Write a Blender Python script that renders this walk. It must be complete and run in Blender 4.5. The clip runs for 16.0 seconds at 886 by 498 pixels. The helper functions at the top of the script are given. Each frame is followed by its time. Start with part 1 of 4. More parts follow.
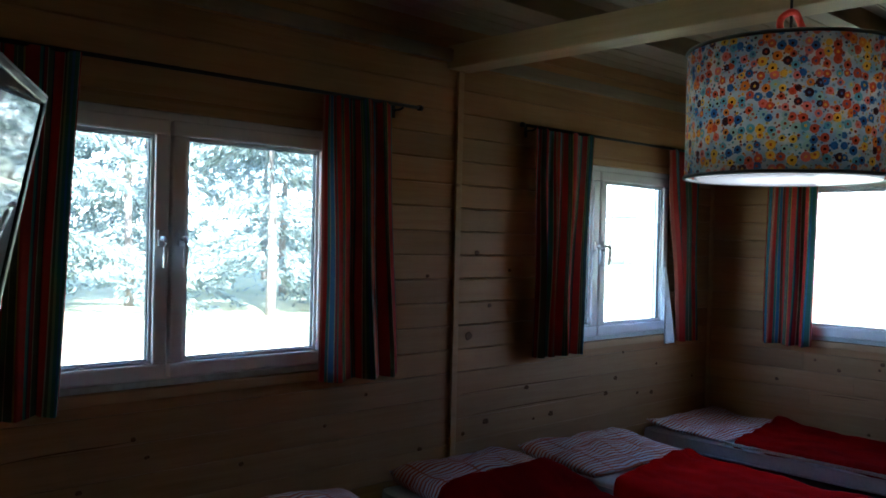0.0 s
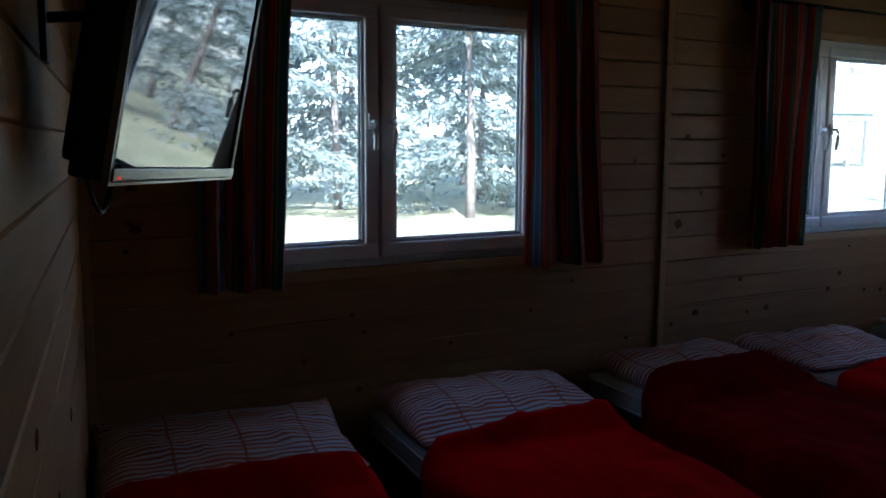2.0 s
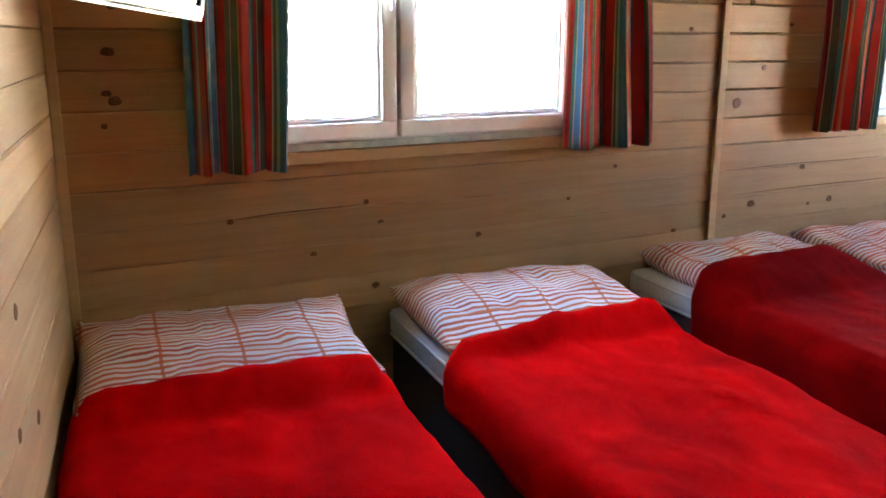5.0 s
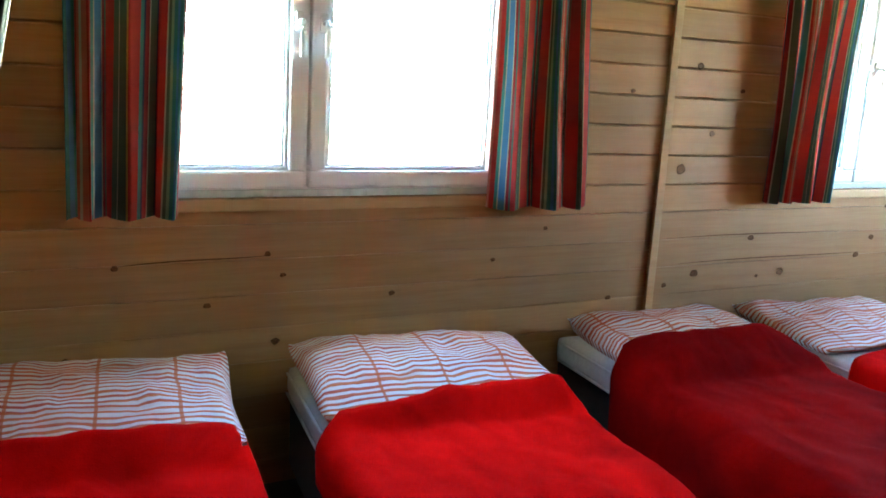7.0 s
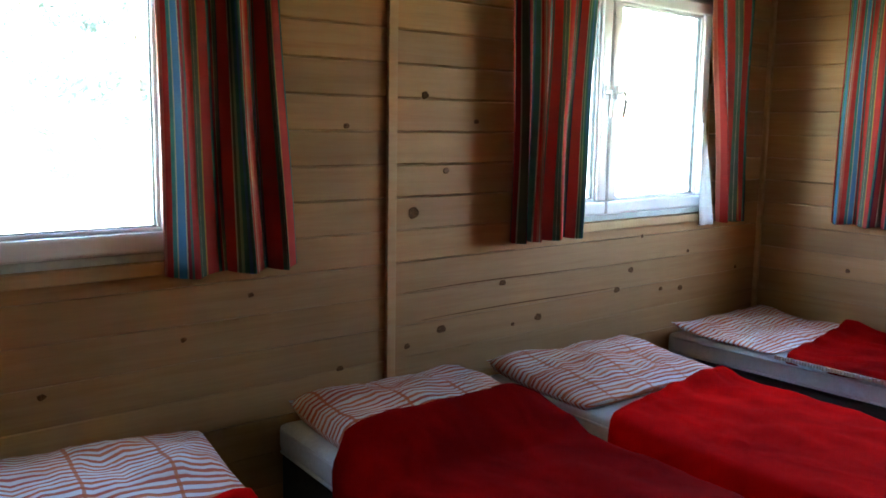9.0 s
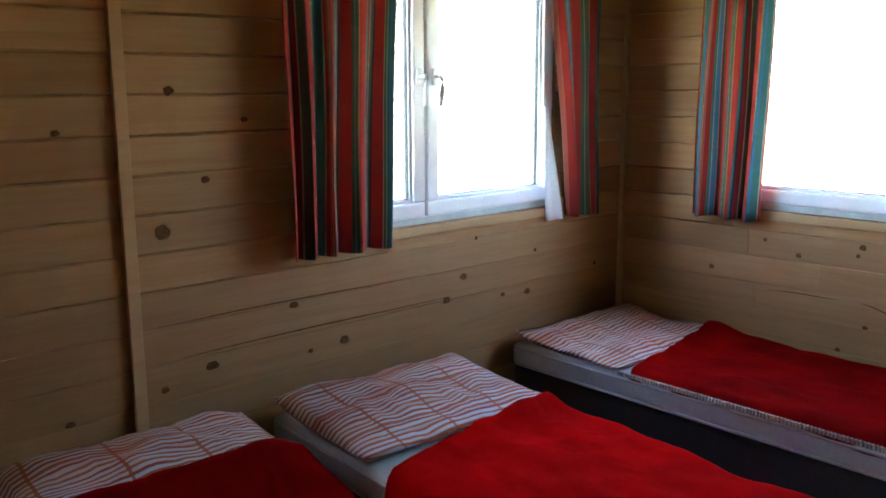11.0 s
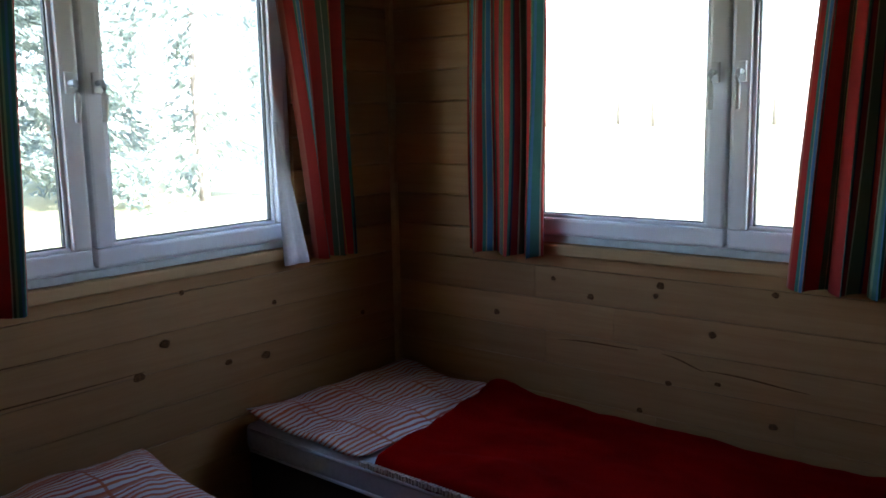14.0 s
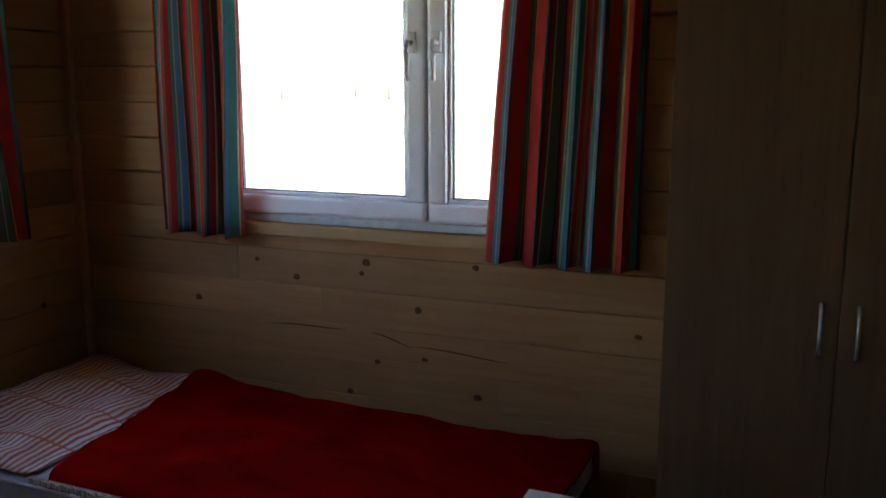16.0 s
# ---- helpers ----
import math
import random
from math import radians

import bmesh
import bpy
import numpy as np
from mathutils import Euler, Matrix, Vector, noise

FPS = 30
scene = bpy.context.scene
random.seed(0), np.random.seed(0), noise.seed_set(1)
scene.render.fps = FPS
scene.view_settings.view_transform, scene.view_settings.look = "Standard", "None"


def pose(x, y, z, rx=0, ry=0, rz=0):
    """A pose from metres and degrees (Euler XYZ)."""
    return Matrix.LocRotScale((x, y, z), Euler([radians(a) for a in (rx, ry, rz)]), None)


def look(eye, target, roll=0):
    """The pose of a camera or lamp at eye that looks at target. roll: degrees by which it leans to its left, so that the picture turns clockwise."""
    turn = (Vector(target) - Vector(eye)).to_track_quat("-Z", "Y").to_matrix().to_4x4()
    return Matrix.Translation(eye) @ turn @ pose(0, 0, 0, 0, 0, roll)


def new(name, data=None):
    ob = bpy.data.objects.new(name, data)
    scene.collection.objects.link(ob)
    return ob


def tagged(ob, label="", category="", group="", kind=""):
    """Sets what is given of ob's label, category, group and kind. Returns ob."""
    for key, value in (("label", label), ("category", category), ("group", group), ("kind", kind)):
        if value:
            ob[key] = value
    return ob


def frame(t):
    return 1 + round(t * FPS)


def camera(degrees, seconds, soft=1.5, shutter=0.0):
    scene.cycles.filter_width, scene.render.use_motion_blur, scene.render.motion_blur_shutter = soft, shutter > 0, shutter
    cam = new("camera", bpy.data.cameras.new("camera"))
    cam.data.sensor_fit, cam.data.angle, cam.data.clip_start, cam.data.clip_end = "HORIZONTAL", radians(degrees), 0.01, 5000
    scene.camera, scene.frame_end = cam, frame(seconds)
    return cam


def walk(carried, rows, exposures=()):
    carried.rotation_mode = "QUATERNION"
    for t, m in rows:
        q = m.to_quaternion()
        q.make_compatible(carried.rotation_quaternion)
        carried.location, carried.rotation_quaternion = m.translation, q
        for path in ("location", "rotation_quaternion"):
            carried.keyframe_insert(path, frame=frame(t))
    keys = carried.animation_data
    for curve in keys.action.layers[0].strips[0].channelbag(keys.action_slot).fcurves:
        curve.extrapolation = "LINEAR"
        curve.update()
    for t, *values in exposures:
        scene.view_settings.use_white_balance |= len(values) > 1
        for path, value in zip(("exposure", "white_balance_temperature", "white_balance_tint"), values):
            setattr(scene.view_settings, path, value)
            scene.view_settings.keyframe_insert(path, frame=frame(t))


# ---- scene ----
cam = camera(54.0, 16.0, 1.7)
PATH = [
    (0, (-0.437, -0.34, 1.831), (0.941, 1.109, 1.806), 1.4),
    (0.5, (-0.425, -0.297, 1.818), (0.812, 1.274, 1.761), 0.2),
    (1, (-0.436, -0.261, 1.812), (0.681, 1.394, 1.711), -0.5),
    (1.5, (-0.441, -0.27, 1.769), (0.608, 1.426, 1.617), -0.6),
    (2, (-0.443, -0.277, 1.709), (0.572, 1.429, 1.466), 0.3),
    (2.5, (-0.449, -0.264, 1.675), (0.53, 1.447, 1.34), 0.5),
    (3, (-0.435, -0.228, 1.657), (0.537, 1.464, 1.216), 0.1),
    (3.5, (-0.387, -0.113, 1.59), (0.583, 1.565, 1.098), -0.6),
    (4, (-0.318, 0.004, 1.586), (0.641, 1.695, 1.115), 0.0),
    (4.2, (-0.299, 0.032, 1.597), (0.67, 1.713, 1.115), -0.4),
    (6.3, (0.036, 0.131, 1.538), (0.889, 1.892, 1.125), 2.1),
    (6.5, (0.085, 0.122, 1.545), (0.961, 1.878, 1.159), 2.9),
    (7, (0.229, 0.092, 1.652), (1.158, 1.817, 1.253), 3.4),
    (7.5, (0.331, 0.224, 1.601), (1.402, 1.879, 1.264), 2.7),
    (8, (0.498, 0.361, 1.639), (1.705, 1.924, 1.316), 0.4),
    (8.5, (0.672, 0.4, 1.62), (1.98, 1.882, 1.314), -1.0),
    (9, (0.945, 0.389, 1.633), (2.224, 1.9, 1.347), 1.0),
    (9.5, (1.189, 0.336, 1.633), (2.477, 1.836, 1.329), 0.4),
    (9.7, (1.272, 0.356, 1.66), (2.596, 1.813, 1.311), -0.4),
    (11.8, (2.172, 0.419, 1.761), (3.539, 1.827, 1.375), -0.5),
    (12, (2.244, 0.44, 1.754), (3.626, 1.826, 1.341), -1.4),
    (12.5, (2.44, 0.483, 1.727), (3.905, 1.791, 1.352), 0.1),
    (13, (2.648, 0.554, 1.695), (4.186, 1.805, 1.433), -0.7),
    (13.5, (2.77, 0.578, 1.691), (4.317, 1.804, 1.365), -2.6),
    (14, (2.945, 0.525, 1.677), (4.48, 1.77, 1.371), -1.2),
    (14.5, (3.062, 0.492, 1.663), (4.637, 1.686, 1.356), 0.2),
    (15, (3.112, 0.486, 1.657), (4.756, 1.574, 1.321), -0.2),
    (15.5, (3.13, 0.442, 1.636), (4.855, 1.393, 1.285), -0.1),
    (16, (3.172, 0.48, 1.665), (4.992, 1.22, 1.291), -0.2),
]
EXPOSURES = [
    (0, 3.52, 5250, 14), (1, 3.27, 5150, 16), (1.5, 2.80, 5150, 16), (2, 2.45, 5200, 20), (2.6, 2.66, 5600, 21), (3, 3.62, 6450, 22), (3.5, 4.82, 6950, 26), (4.2, 6.00, 7000, 25),
    (6.3, 6.86, 5950, 1), (7, 6.60, 5850, 2), (7.5, 6.15, 5900, 4), (8, 5.62, 6050, 7), (9, 5.52, 6150, 9), (9.7, 5.60, 6250, 12), (12, 4.60, 6200, 14), (12.5, 4.30, 6150, 15), (13, 3.92, 6100, 18), (14, 3.43, 6100, 19), (14.5, 3.23, 6100, 19), (15, 3.18, 6200, 19), (16, 3.58, 6550, 22)]
walk(cam, [(t, look(eye, target, roll)) for t, eye, target, roll in PATH], EXPOSURES)

# ---- daylight ----
SUN_HIGH, SUN_FROM = 42.0, 205.0  # degrees above the horizon, compass bearing it comes from
world = bpy.data.worlds.new("daylight")
scene.world = world
world.use_nodes = True
wn = world.node_tree.nodes
sky = wn.new("ShaderNodeTexSky")
sky.sky_type, sky.sun_disc = "NISHITA", False
sky.sun_elevation, sky.sun_rotation = radians(SUN_HIGH), radians(SUN_FROM)
world.node_tree.links.new(sky.outputs[0], wn["Background"].inputs[0])
wn["Background"].inputs[1].default_value = 0.2
sun = new("sun", bpy.data.lights.new("sun", "SUN"))
sun.data.energy, sun.data.angle, sun.data.color = 5.0, radians(0.5), (1.0, 0.95, 0.87)
b = radians(SUN_FROM)
sun.matrix_world = look((math.sin(b) * 30, math.cos(b) * 30, 30 * math.tan(radians(SUN_HIGH))), (0, 0, 0))


# ---- materials ----
class Mat:
    """A small node builder for one procedural material."""

    def __init__(self, name):
        self.m = bpy.data.materials.new(name)
        self.m.use_nodes = True
        self.t = self.m.node_tree
        self.b = self.t.nodes["Principled BSDF"]

    def node(self, kind, **at):
        n = self.t.nodes.new(kind)
        for k, v in at.items():
            n.inputs[k.replace("_", " ")].default_value = v
        return n

    def link(self, a, b_):
        self.t.links.new(a, b_)
        return b_

    def coords(self, scale=(1, 1, 1), which="Object", scatter=0.0):
        tc = self.t.nodes.new("ShaderNodeTexCoord")
        out = tc.outputs[which]
        if scatter:
            info = self.t.nodes.new("ShaderNodeObjectInfo")
            mul = self.node("ShaderNodeVectorMath")
            mul.operation = "MULTIPLY_ADD"
            mul.inputs[0].default_value = (scatter, scatter * 0.37, scatter * 0.71)
            self.link(info.outputs["Random"], mul.inputs[1])
            self.link(out, mul.inputs[2])
            out = mul.outputs[0]
        mp = self.t.nodes.new("ShaderNodeMapping")
        mp.inputs["Scale"].default_value = scale
        self.link(out, mp.inputs[0])
        return mp.outputs[0]

    def noise(self, vec, scale, detail=4.0, rough=0.6, distort=0.0):
        n = self.node("ShaderNodeTexNoise", Scale=scale, Detail=detail, Roughness=rough, Distortion=distort)
        self.link(vec, n.inputs["Vector"])
        return n.outputs["Fac"]

    def ramp(self, fac, stops, constant=False):
        r = self.t.nodes.new("ShaderNodeValToRGB")
        e = r.color_ramp.elements
        while len(e) < len(stops):
            e.new(0.5)
        for el, (p, c) in zip(e, stops):
            el.position, el.color = p, (*c, 1) if len(c) == 3 else c
        if constant:
            r.color_ramp.interpolation = "CONSTANT"
        self.link(fac, r.inputs[0])
        return r.outputs[0]

    def mix(self, fac, a, b_, mode="MIX"):
        n = self.t.nodes.new("ShaderNodeMix")
        n.data_type, n.blend_type = "RGBA", mode
        for src, i in ((fac, 0), (a, 6), (b_, 7)):
            if hasattr(src, "links"):
                self.link(src, n.inputs[i])
            else:
                n.inputs[i].default_value = src if i == 0 else (*src, 1)
        return n.outputs[2]

    def math(self, op, a, b_=0.0):
        n = self.t.nodes.new("ShaderNodeMath")
        n.operation = op
        for src, i in ((a, 0), (b_, 1)):
            if hasattr(src, "links"):
                self.link(src, n.inputs[i])
            else:
                n.inputs[i].default_value = src
        return n.outputs[0]

    def bump(self, height, strength=0.3, far=0.002):
        n = self.node("ShaderNodeBump", Strength=strength, Distance=far)
        self.link(height, n.inputs["Height"])
        self.link(n.outputs[0], self.b.inputs["Normal"])

    def set(self, color=None, rough=None, **more):
        for key, v in (("Base Color", color), ("Roughness", rough), *((k.replace("_", " "), v) for k, v in more.items())):
            if v is None:
                continue
            if hasattr(v, "links"):
                self.link(v, self.b.inputs[key])
            else:
                self.b.inputs[key].default_value = (*v, 1) if isinstance(v, tuple) and len(v) == 3 else v
        return self


def wood(name, light, dark, rough=0.55, along="x", knots=True, scatter=37.0, value=0.25):
    m = Mat(name)
    st = {"x": (0.8, 16, 16), "y": (16, 0.8, 16), "z": (16, 16, 0.8)}[along]
    v = m.coords(st, scatter=scatter)
    wide = m.coords((1.6, 1.6, 1.6), scatter=scatter)
    grain = m.noise(v, 1.6, 6, 0.65, 0.6)
    fine = m.noise(v, 7.0, 3, 0.6)
    blot = m.noise(wide, 1.3, 3)
    col = m.ramp(grain, [(0.22, dark), (0.5, tuple(0.35 * a + 0.65 * c for a, c in zip(dark, light))), (0.72, light)])
    col = m.mix(0.2, col, m.ramp(fine, [(0.3, dark), (0.7, light)]))
    col = m.mix(m.math("MULTIPLY", m.ramp(blot, [(0.35, (0, 0, 0)), (0.75, (1, 1, 1))]), 0.5), col, dark)
    info = m.t.nodes.new("ShaderNodeObjectInfo")
    tone = m.math("MULTIPLY_ADD", info.outputs["Random"], value)
    tone.node.inputs[2].default_value = 1.0 - value / 2
    hsv = m.node("ShaderNodeHueSaturation")
    m.link(tone, hsv.inputs["Value"])
    m.link(col, hsv.inputs["Color"])
    col = hsv.outputs[0]
    if knots:
        st2 = {"x": (1.7, 5.5, 5.5), "y": (5.5, 1.7, 5.5), "z": (5.5, 5.5, 1.7)}[along]
        vo = m.node("ShaderNodeTexVoronoi", Scale=1.0, Randomness=1.0)
        m.link(m.coords(st2, scatter=scatter), vo.inputs["Vector"])
        near = m.ramp(vo.outputs["Distance"], [(0.0, (1, 1, 1)), (0.055, (0.85, 0.85, 0.85)), (0.085, (0, 0, 0))])
        col = m.mix(m.math("MULTIPLY", near, 0.65), col, (0.13, 0.055, 0.02))
    m.set(col, rough, Specular_IOR_Level=0.28)
    m.bump(grain, 0.16, 0.001)
    return m.m


PINE = wood("pine_boards", (0.465, 0.270, 0.112), (0.325, 0.154, 0.051), knots=False, value=0.3)
PINE_RAW = wood("pale_pine", (0.54, 0.345, 0.165), (0.40, 0.225, 0.09), value=0.15)
CEIL = wood("ceiling_pine", (0.36, 0.28, 0.19), (0.25, 0.18, 0.11), knots=True, value=0.1)
BEAM = wood("beam_pine", (0.6, 0.47, 0.27), (0.45, 0.32, 0.16), along="y", value=0.1)
OAK = wood("oak_laminate", (0.21, 0.125, 0.063), (0.12, 0.068, 0.033), 0.4, along="z", knots=False, value=0.08)
FLOORING = wood("floor_laminate", (0.16, 0.10, 0.06), (0.08, 0.05, 0.03), 0.45, knots=False)
OUTWOOD = wood("weathered_boards", (0.25, 0.2, 0.155), (0.13, 0.1, 0.075), 0.7)


def simple(name, color, rough, metal=0.0, grain=0.06, scale=40.0, bump=0.1, **more):
    m = Mat(name)
    n = m.noise(m.coords(), scale, 4)
    lo, hi = tuple(c * (1 - grain) for c in color), tuple(min(1, c * (1 + grain)) for c in color)
    m.set(m.ramp(n, [(0.3, lo), (0.7, hi)]), rough, Metallic=metal, **more)
    m.bump(n, bump, 0.0006)
    return m.m


PVC = simple("white_pvc", (0.84, 0.85, 0.88), 0.25, grain=0.02, scale=9, bump=0.03)
GREY_SEAL = simple("grey_green_seal", (0.52, 0.57, 0.56), 0.5, grain=0.12, scale=25)
STEEL = simple("satin_steel", (0.62, 0.62, 0.62), 0.28, 1.0)
CHROME = simple("white_handle_enamel", (0.82, 0.82, 0.82), 0.22, grain=0.02)
IRON = simple("black_iron", (0.02, 0.02, 0.02), 0.45, 0.6)
BLACK = simple("black_plastic", (0.012, 0.012, 0.013), 0.35, grain=0.2)
SILVER = simple("silver_plastic", (0.28, 0.285, 0.3), 0.3, 0.7)
RUBBER = simple("dark_gasket", (0.02, 0.02, 0.02), 0.6)
SCREEN = simple("glossy_screen", (0.006, 0.006, 0.008), 0.03, grain=0.1, bump=0.0, IOR=1.68)
MATTRESS = simple("white_ticking", (0.50, 0.51, 0.52), 0.85, grain=0.08, scale=60, bump=0.4)
DIVAN = simple("dark_divan_cloth", (0.036, 0.031, 0.029), 0.9, grain=0.3, scale=160, bump=0.5)
FRINGE = simple("beige_fringe_cotton", (0.42, 0.34, 0.26), 0.9, grain=0.35, scale=120)
LINING = simple("white_voile", (0.85, 0.86, 0.9), 0.8, scale=90)
KNOT = simple("dark_knot", (0.13, 0.058, 0.02), 0.75, grain=0.5, scale=150, bump=0.4, Specular_IOR_Level=0.08)
TABLETOP = simple("cream_table", (0.72, 0.66, 0.55), 0.35, grain=0.05, scale=14)


def acrylic():
    m = Mat("white_acrylic_diffuser").set((0.85, 0.86, 0.88), 0.15)
    tr, mixer = m.node("ShaderNodeBsdfTranslucent", Color=(0.86, 0.88, 0.9, 1)), m.node("ShaderNodeMixShader", Fac=0.55)
    m.link(m.b.outputs[0], mixer.inputs[1])
    m.link(tr.outputs[0], mixer.inputs[2])
    m.link(mixer.outputs[0], m.t.nodes["Material Output"].inputs[0])
    return m.m


ACRYL = acrylic()
RED_PLASTIC = simple("red_plastic", (0.6, 0.05, 0.02), 0.35)
BARK = simple("pale_bark", (0.19, 0.165, 0.14), 0.9, grain=0.4, scale=7, bump=0.8)
BIRCH = simple("white_birch_bark", (0.55, 0.55, 0.55), 0.8, grain=0.35, scale=5, bump=0.5)
ROOFING = simple("pale_roof_sheet", (0.26, 0.36, 0.37), 0.6, grain=0.12)
PAINTED = simple("pale_painted_timber", (0.34, 0.34, 0.36), 0.6, grain=0.1)
LED = Mat("red_led").set((0.6, 0.0, 0.0), 0.4, Emission_Color=(1.0, 0.02, 0.01), Emission_Strength=0.5).m


def glass_material():
    m = Mat("window_glass")
    out = m.t.nodes["Material Output"]
    clear, gloss, mixer = m.t.nodes.new("ShaderNodeBsdfTransparent"), m.t.nodes.new("ShaderNodeBsdfGlossy"), m.t.nodes.new("ShaderNodeMixShader")
    clear.inputs[0].default_value, gloss.inputs["Roughness"].default_value = (0.96, 0.98, 0.97, 1), 0.02
    mixer.inputs[0].default_value = 0.05
    m.link(clear.outputs[0], mixer.inputs[1])
    m.link(gloss.outputs[0], mixer.inputs[2])
    m.link(mixer.outputs[0], out.inputs[0])
    return m.m


GLASS = glass_material()


def curtain_material():
    """Woven stripes that run down the cloth; u runs across it in metres."""
    m = Mat("striped_curtain_cloth")
    uv = m.t.nodes.new("ShaderNodeUVMap")
    sep = m.t.nodes.new("ShaderNodeSeparateXYZ")
    m.link(uv.outputs[0], sep.inputs[0])
    u = m.math("FRACT", m.math("DIVIDE", sep.outputs[0], 0.548))
    red, maroon, yellow = (0.43, 0.026, 0.016), (0.24, 0.015, 0.016), (0.42, 0.26, 0.05)
    green, teal, blue, navy, pale, salmon, pale_green = (0.08, 0.115, 0.07), (0.05, 0.19, 0.16), (0.07, 0.20, 0.36), (0.02, 0.024, 0.06), (0.44, 0.40, 0.28), (0.50, 0.13, 0.08), (0.22, 0.34, 0.2)
    bands = [(0.8, salmon), (0.6, pale), (1.8, salmon), (2.6, red), (1.6, teal), (0.5, pale), (2.5, blue), (0.4, pale), (1.2, maroon), (1.2, green), (5.2, red), (1.6, green), (0.3, pale), (2.4, green), (1.0, yellow), (7.5, red), (1.6, teal), (1.0, navy), (1.8, maroon),
             (0.4, pale), (3.2, green), (1.0, navy), (5.2, red), (0.5, pale), (0.9, green), (0.8, pale_green), (1.6, teal), (1.5, blue), (2.4, teal), (0.5, pale), (0.8, red)]  # centimetres across
    seq, at = [], 0.0
    for width, colour in bands:
        seq.append((at / 54.8, colour))
        at += width
    col = m.ramp(u, seq, True)
    weave = m.noise(m.coords((400, 400, 60)), 1.0, 2)
    col = m.mix(m.math("MULTIPLY", weave, 0.25), col, (0.01, 0.01, 0.01))
    m.set(col, 0.9)
    m.bump(weave, 0.3, 0.0006)
    tr, mixer = m.t.nodes.new("ShaderNodeBsdfTranslucent"), m.node("ShaderNodeMixShader", Fac=0.22)
    m.link(col, tr.inputs[0])
    m.link(m.b.outputs[0], mixer.inputs[1])
    m.link(tr.outputs[0], mixer.inputs[2])
    m.link(mixer.outputs[0], m.t.nodes["Material Output"].inputs[0])
    return m.m


CURTAIN = curtain_material()


def pillow_material():
    """White cotton with thin wavy red stripes across and a wide grid of orange lines."""
    m = Mat("striped_pillow_cotton")
    sep = m.t.nodes.new("ShaderNodeSeparateXYZ")
    v = m.coords(scatter=3.0)
    m.link(v, sep.inputs[0])
    wob = m.noise(m.coords((3.2, 5, 1), scatter=3.0), 1.5, 1, 0.5)
    y = m.math("ADD", sep.outputs[1], m.math("MULTIPLY", wob, 0.034))
    gate = m.noise(m.coords((2.2, 30, 1), scatter=9.0), 1.0, 2)
    stripe = m.math("LESS_THAN", m.math("FRACT", m.math("DIVIDE", y, 0.0265)), m.math("MULTIPLY_ADD", gate, 0.6))
    stripe.node.inputs[1].links[0].from_node.inputs[2].default_value = 0.15
    x = m.math("ADD", sep.outputs[0], m.math("MULTIPLY", wob, 0.02))
    line = m.math("LESS_THAN", m.math("FRACT", m.math("DIVIDE", x, 0.245)), 0.045)
    cross = m.math("LESS_THAN", m.math("FRACT", m.math("DIVIDE", y, 0.21)), 0.05)
    tint = m.ramp(m.noise(m.coords((1, 60, 1), scatter=5.0), 1.0, 1), [(0.4, (0.37, 0.045, 0.02)), (0.6, (0.50, 0.12, 0.03))])
    shade = m.ramp(m.noise(m.coords((2, 12, 1), scatter=2.0), 1.0, 2), [(0.35, (0.52, 0.39, 0.34)), (0.5, (0.62, 0.58, 0.57))])
    col = m.mix(m.math("MULTIPLY", stripe, 0.95), shade, tint)
    col = m.mix(m.math("MULTIPLY", cross, 0.8), col, (0.46, 0.10, 0.022))
    col = m.mix(m.math("MULTIPLY", line, 0.85), col, (0.44, 0.10, 0.022))
    m.set(col, 0.9)
    m.bump(m.noise(m.coords(), 9.0, 4), 0.55, 0.009)
    return m.m


PILLOW = pillow_material()


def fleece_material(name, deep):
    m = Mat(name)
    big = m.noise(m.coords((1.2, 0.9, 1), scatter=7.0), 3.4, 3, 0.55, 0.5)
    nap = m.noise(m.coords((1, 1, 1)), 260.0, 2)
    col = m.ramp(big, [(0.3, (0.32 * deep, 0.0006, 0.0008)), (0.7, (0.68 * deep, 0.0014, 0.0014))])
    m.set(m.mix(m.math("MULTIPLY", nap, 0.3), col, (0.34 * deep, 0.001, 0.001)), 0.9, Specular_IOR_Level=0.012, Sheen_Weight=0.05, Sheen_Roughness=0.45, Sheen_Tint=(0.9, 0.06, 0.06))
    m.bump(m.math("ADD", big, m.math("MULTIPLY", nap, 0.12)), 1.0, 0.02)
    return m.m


FLEECE = fleece_material("red_fleece", 1.0)
# Third bed's deeper red; on the wall-side bed it paints in the sill's shade.
FLEECE_DEEP_SHADED = fleece_material("deep_shaded_red_fleece", 0.4)


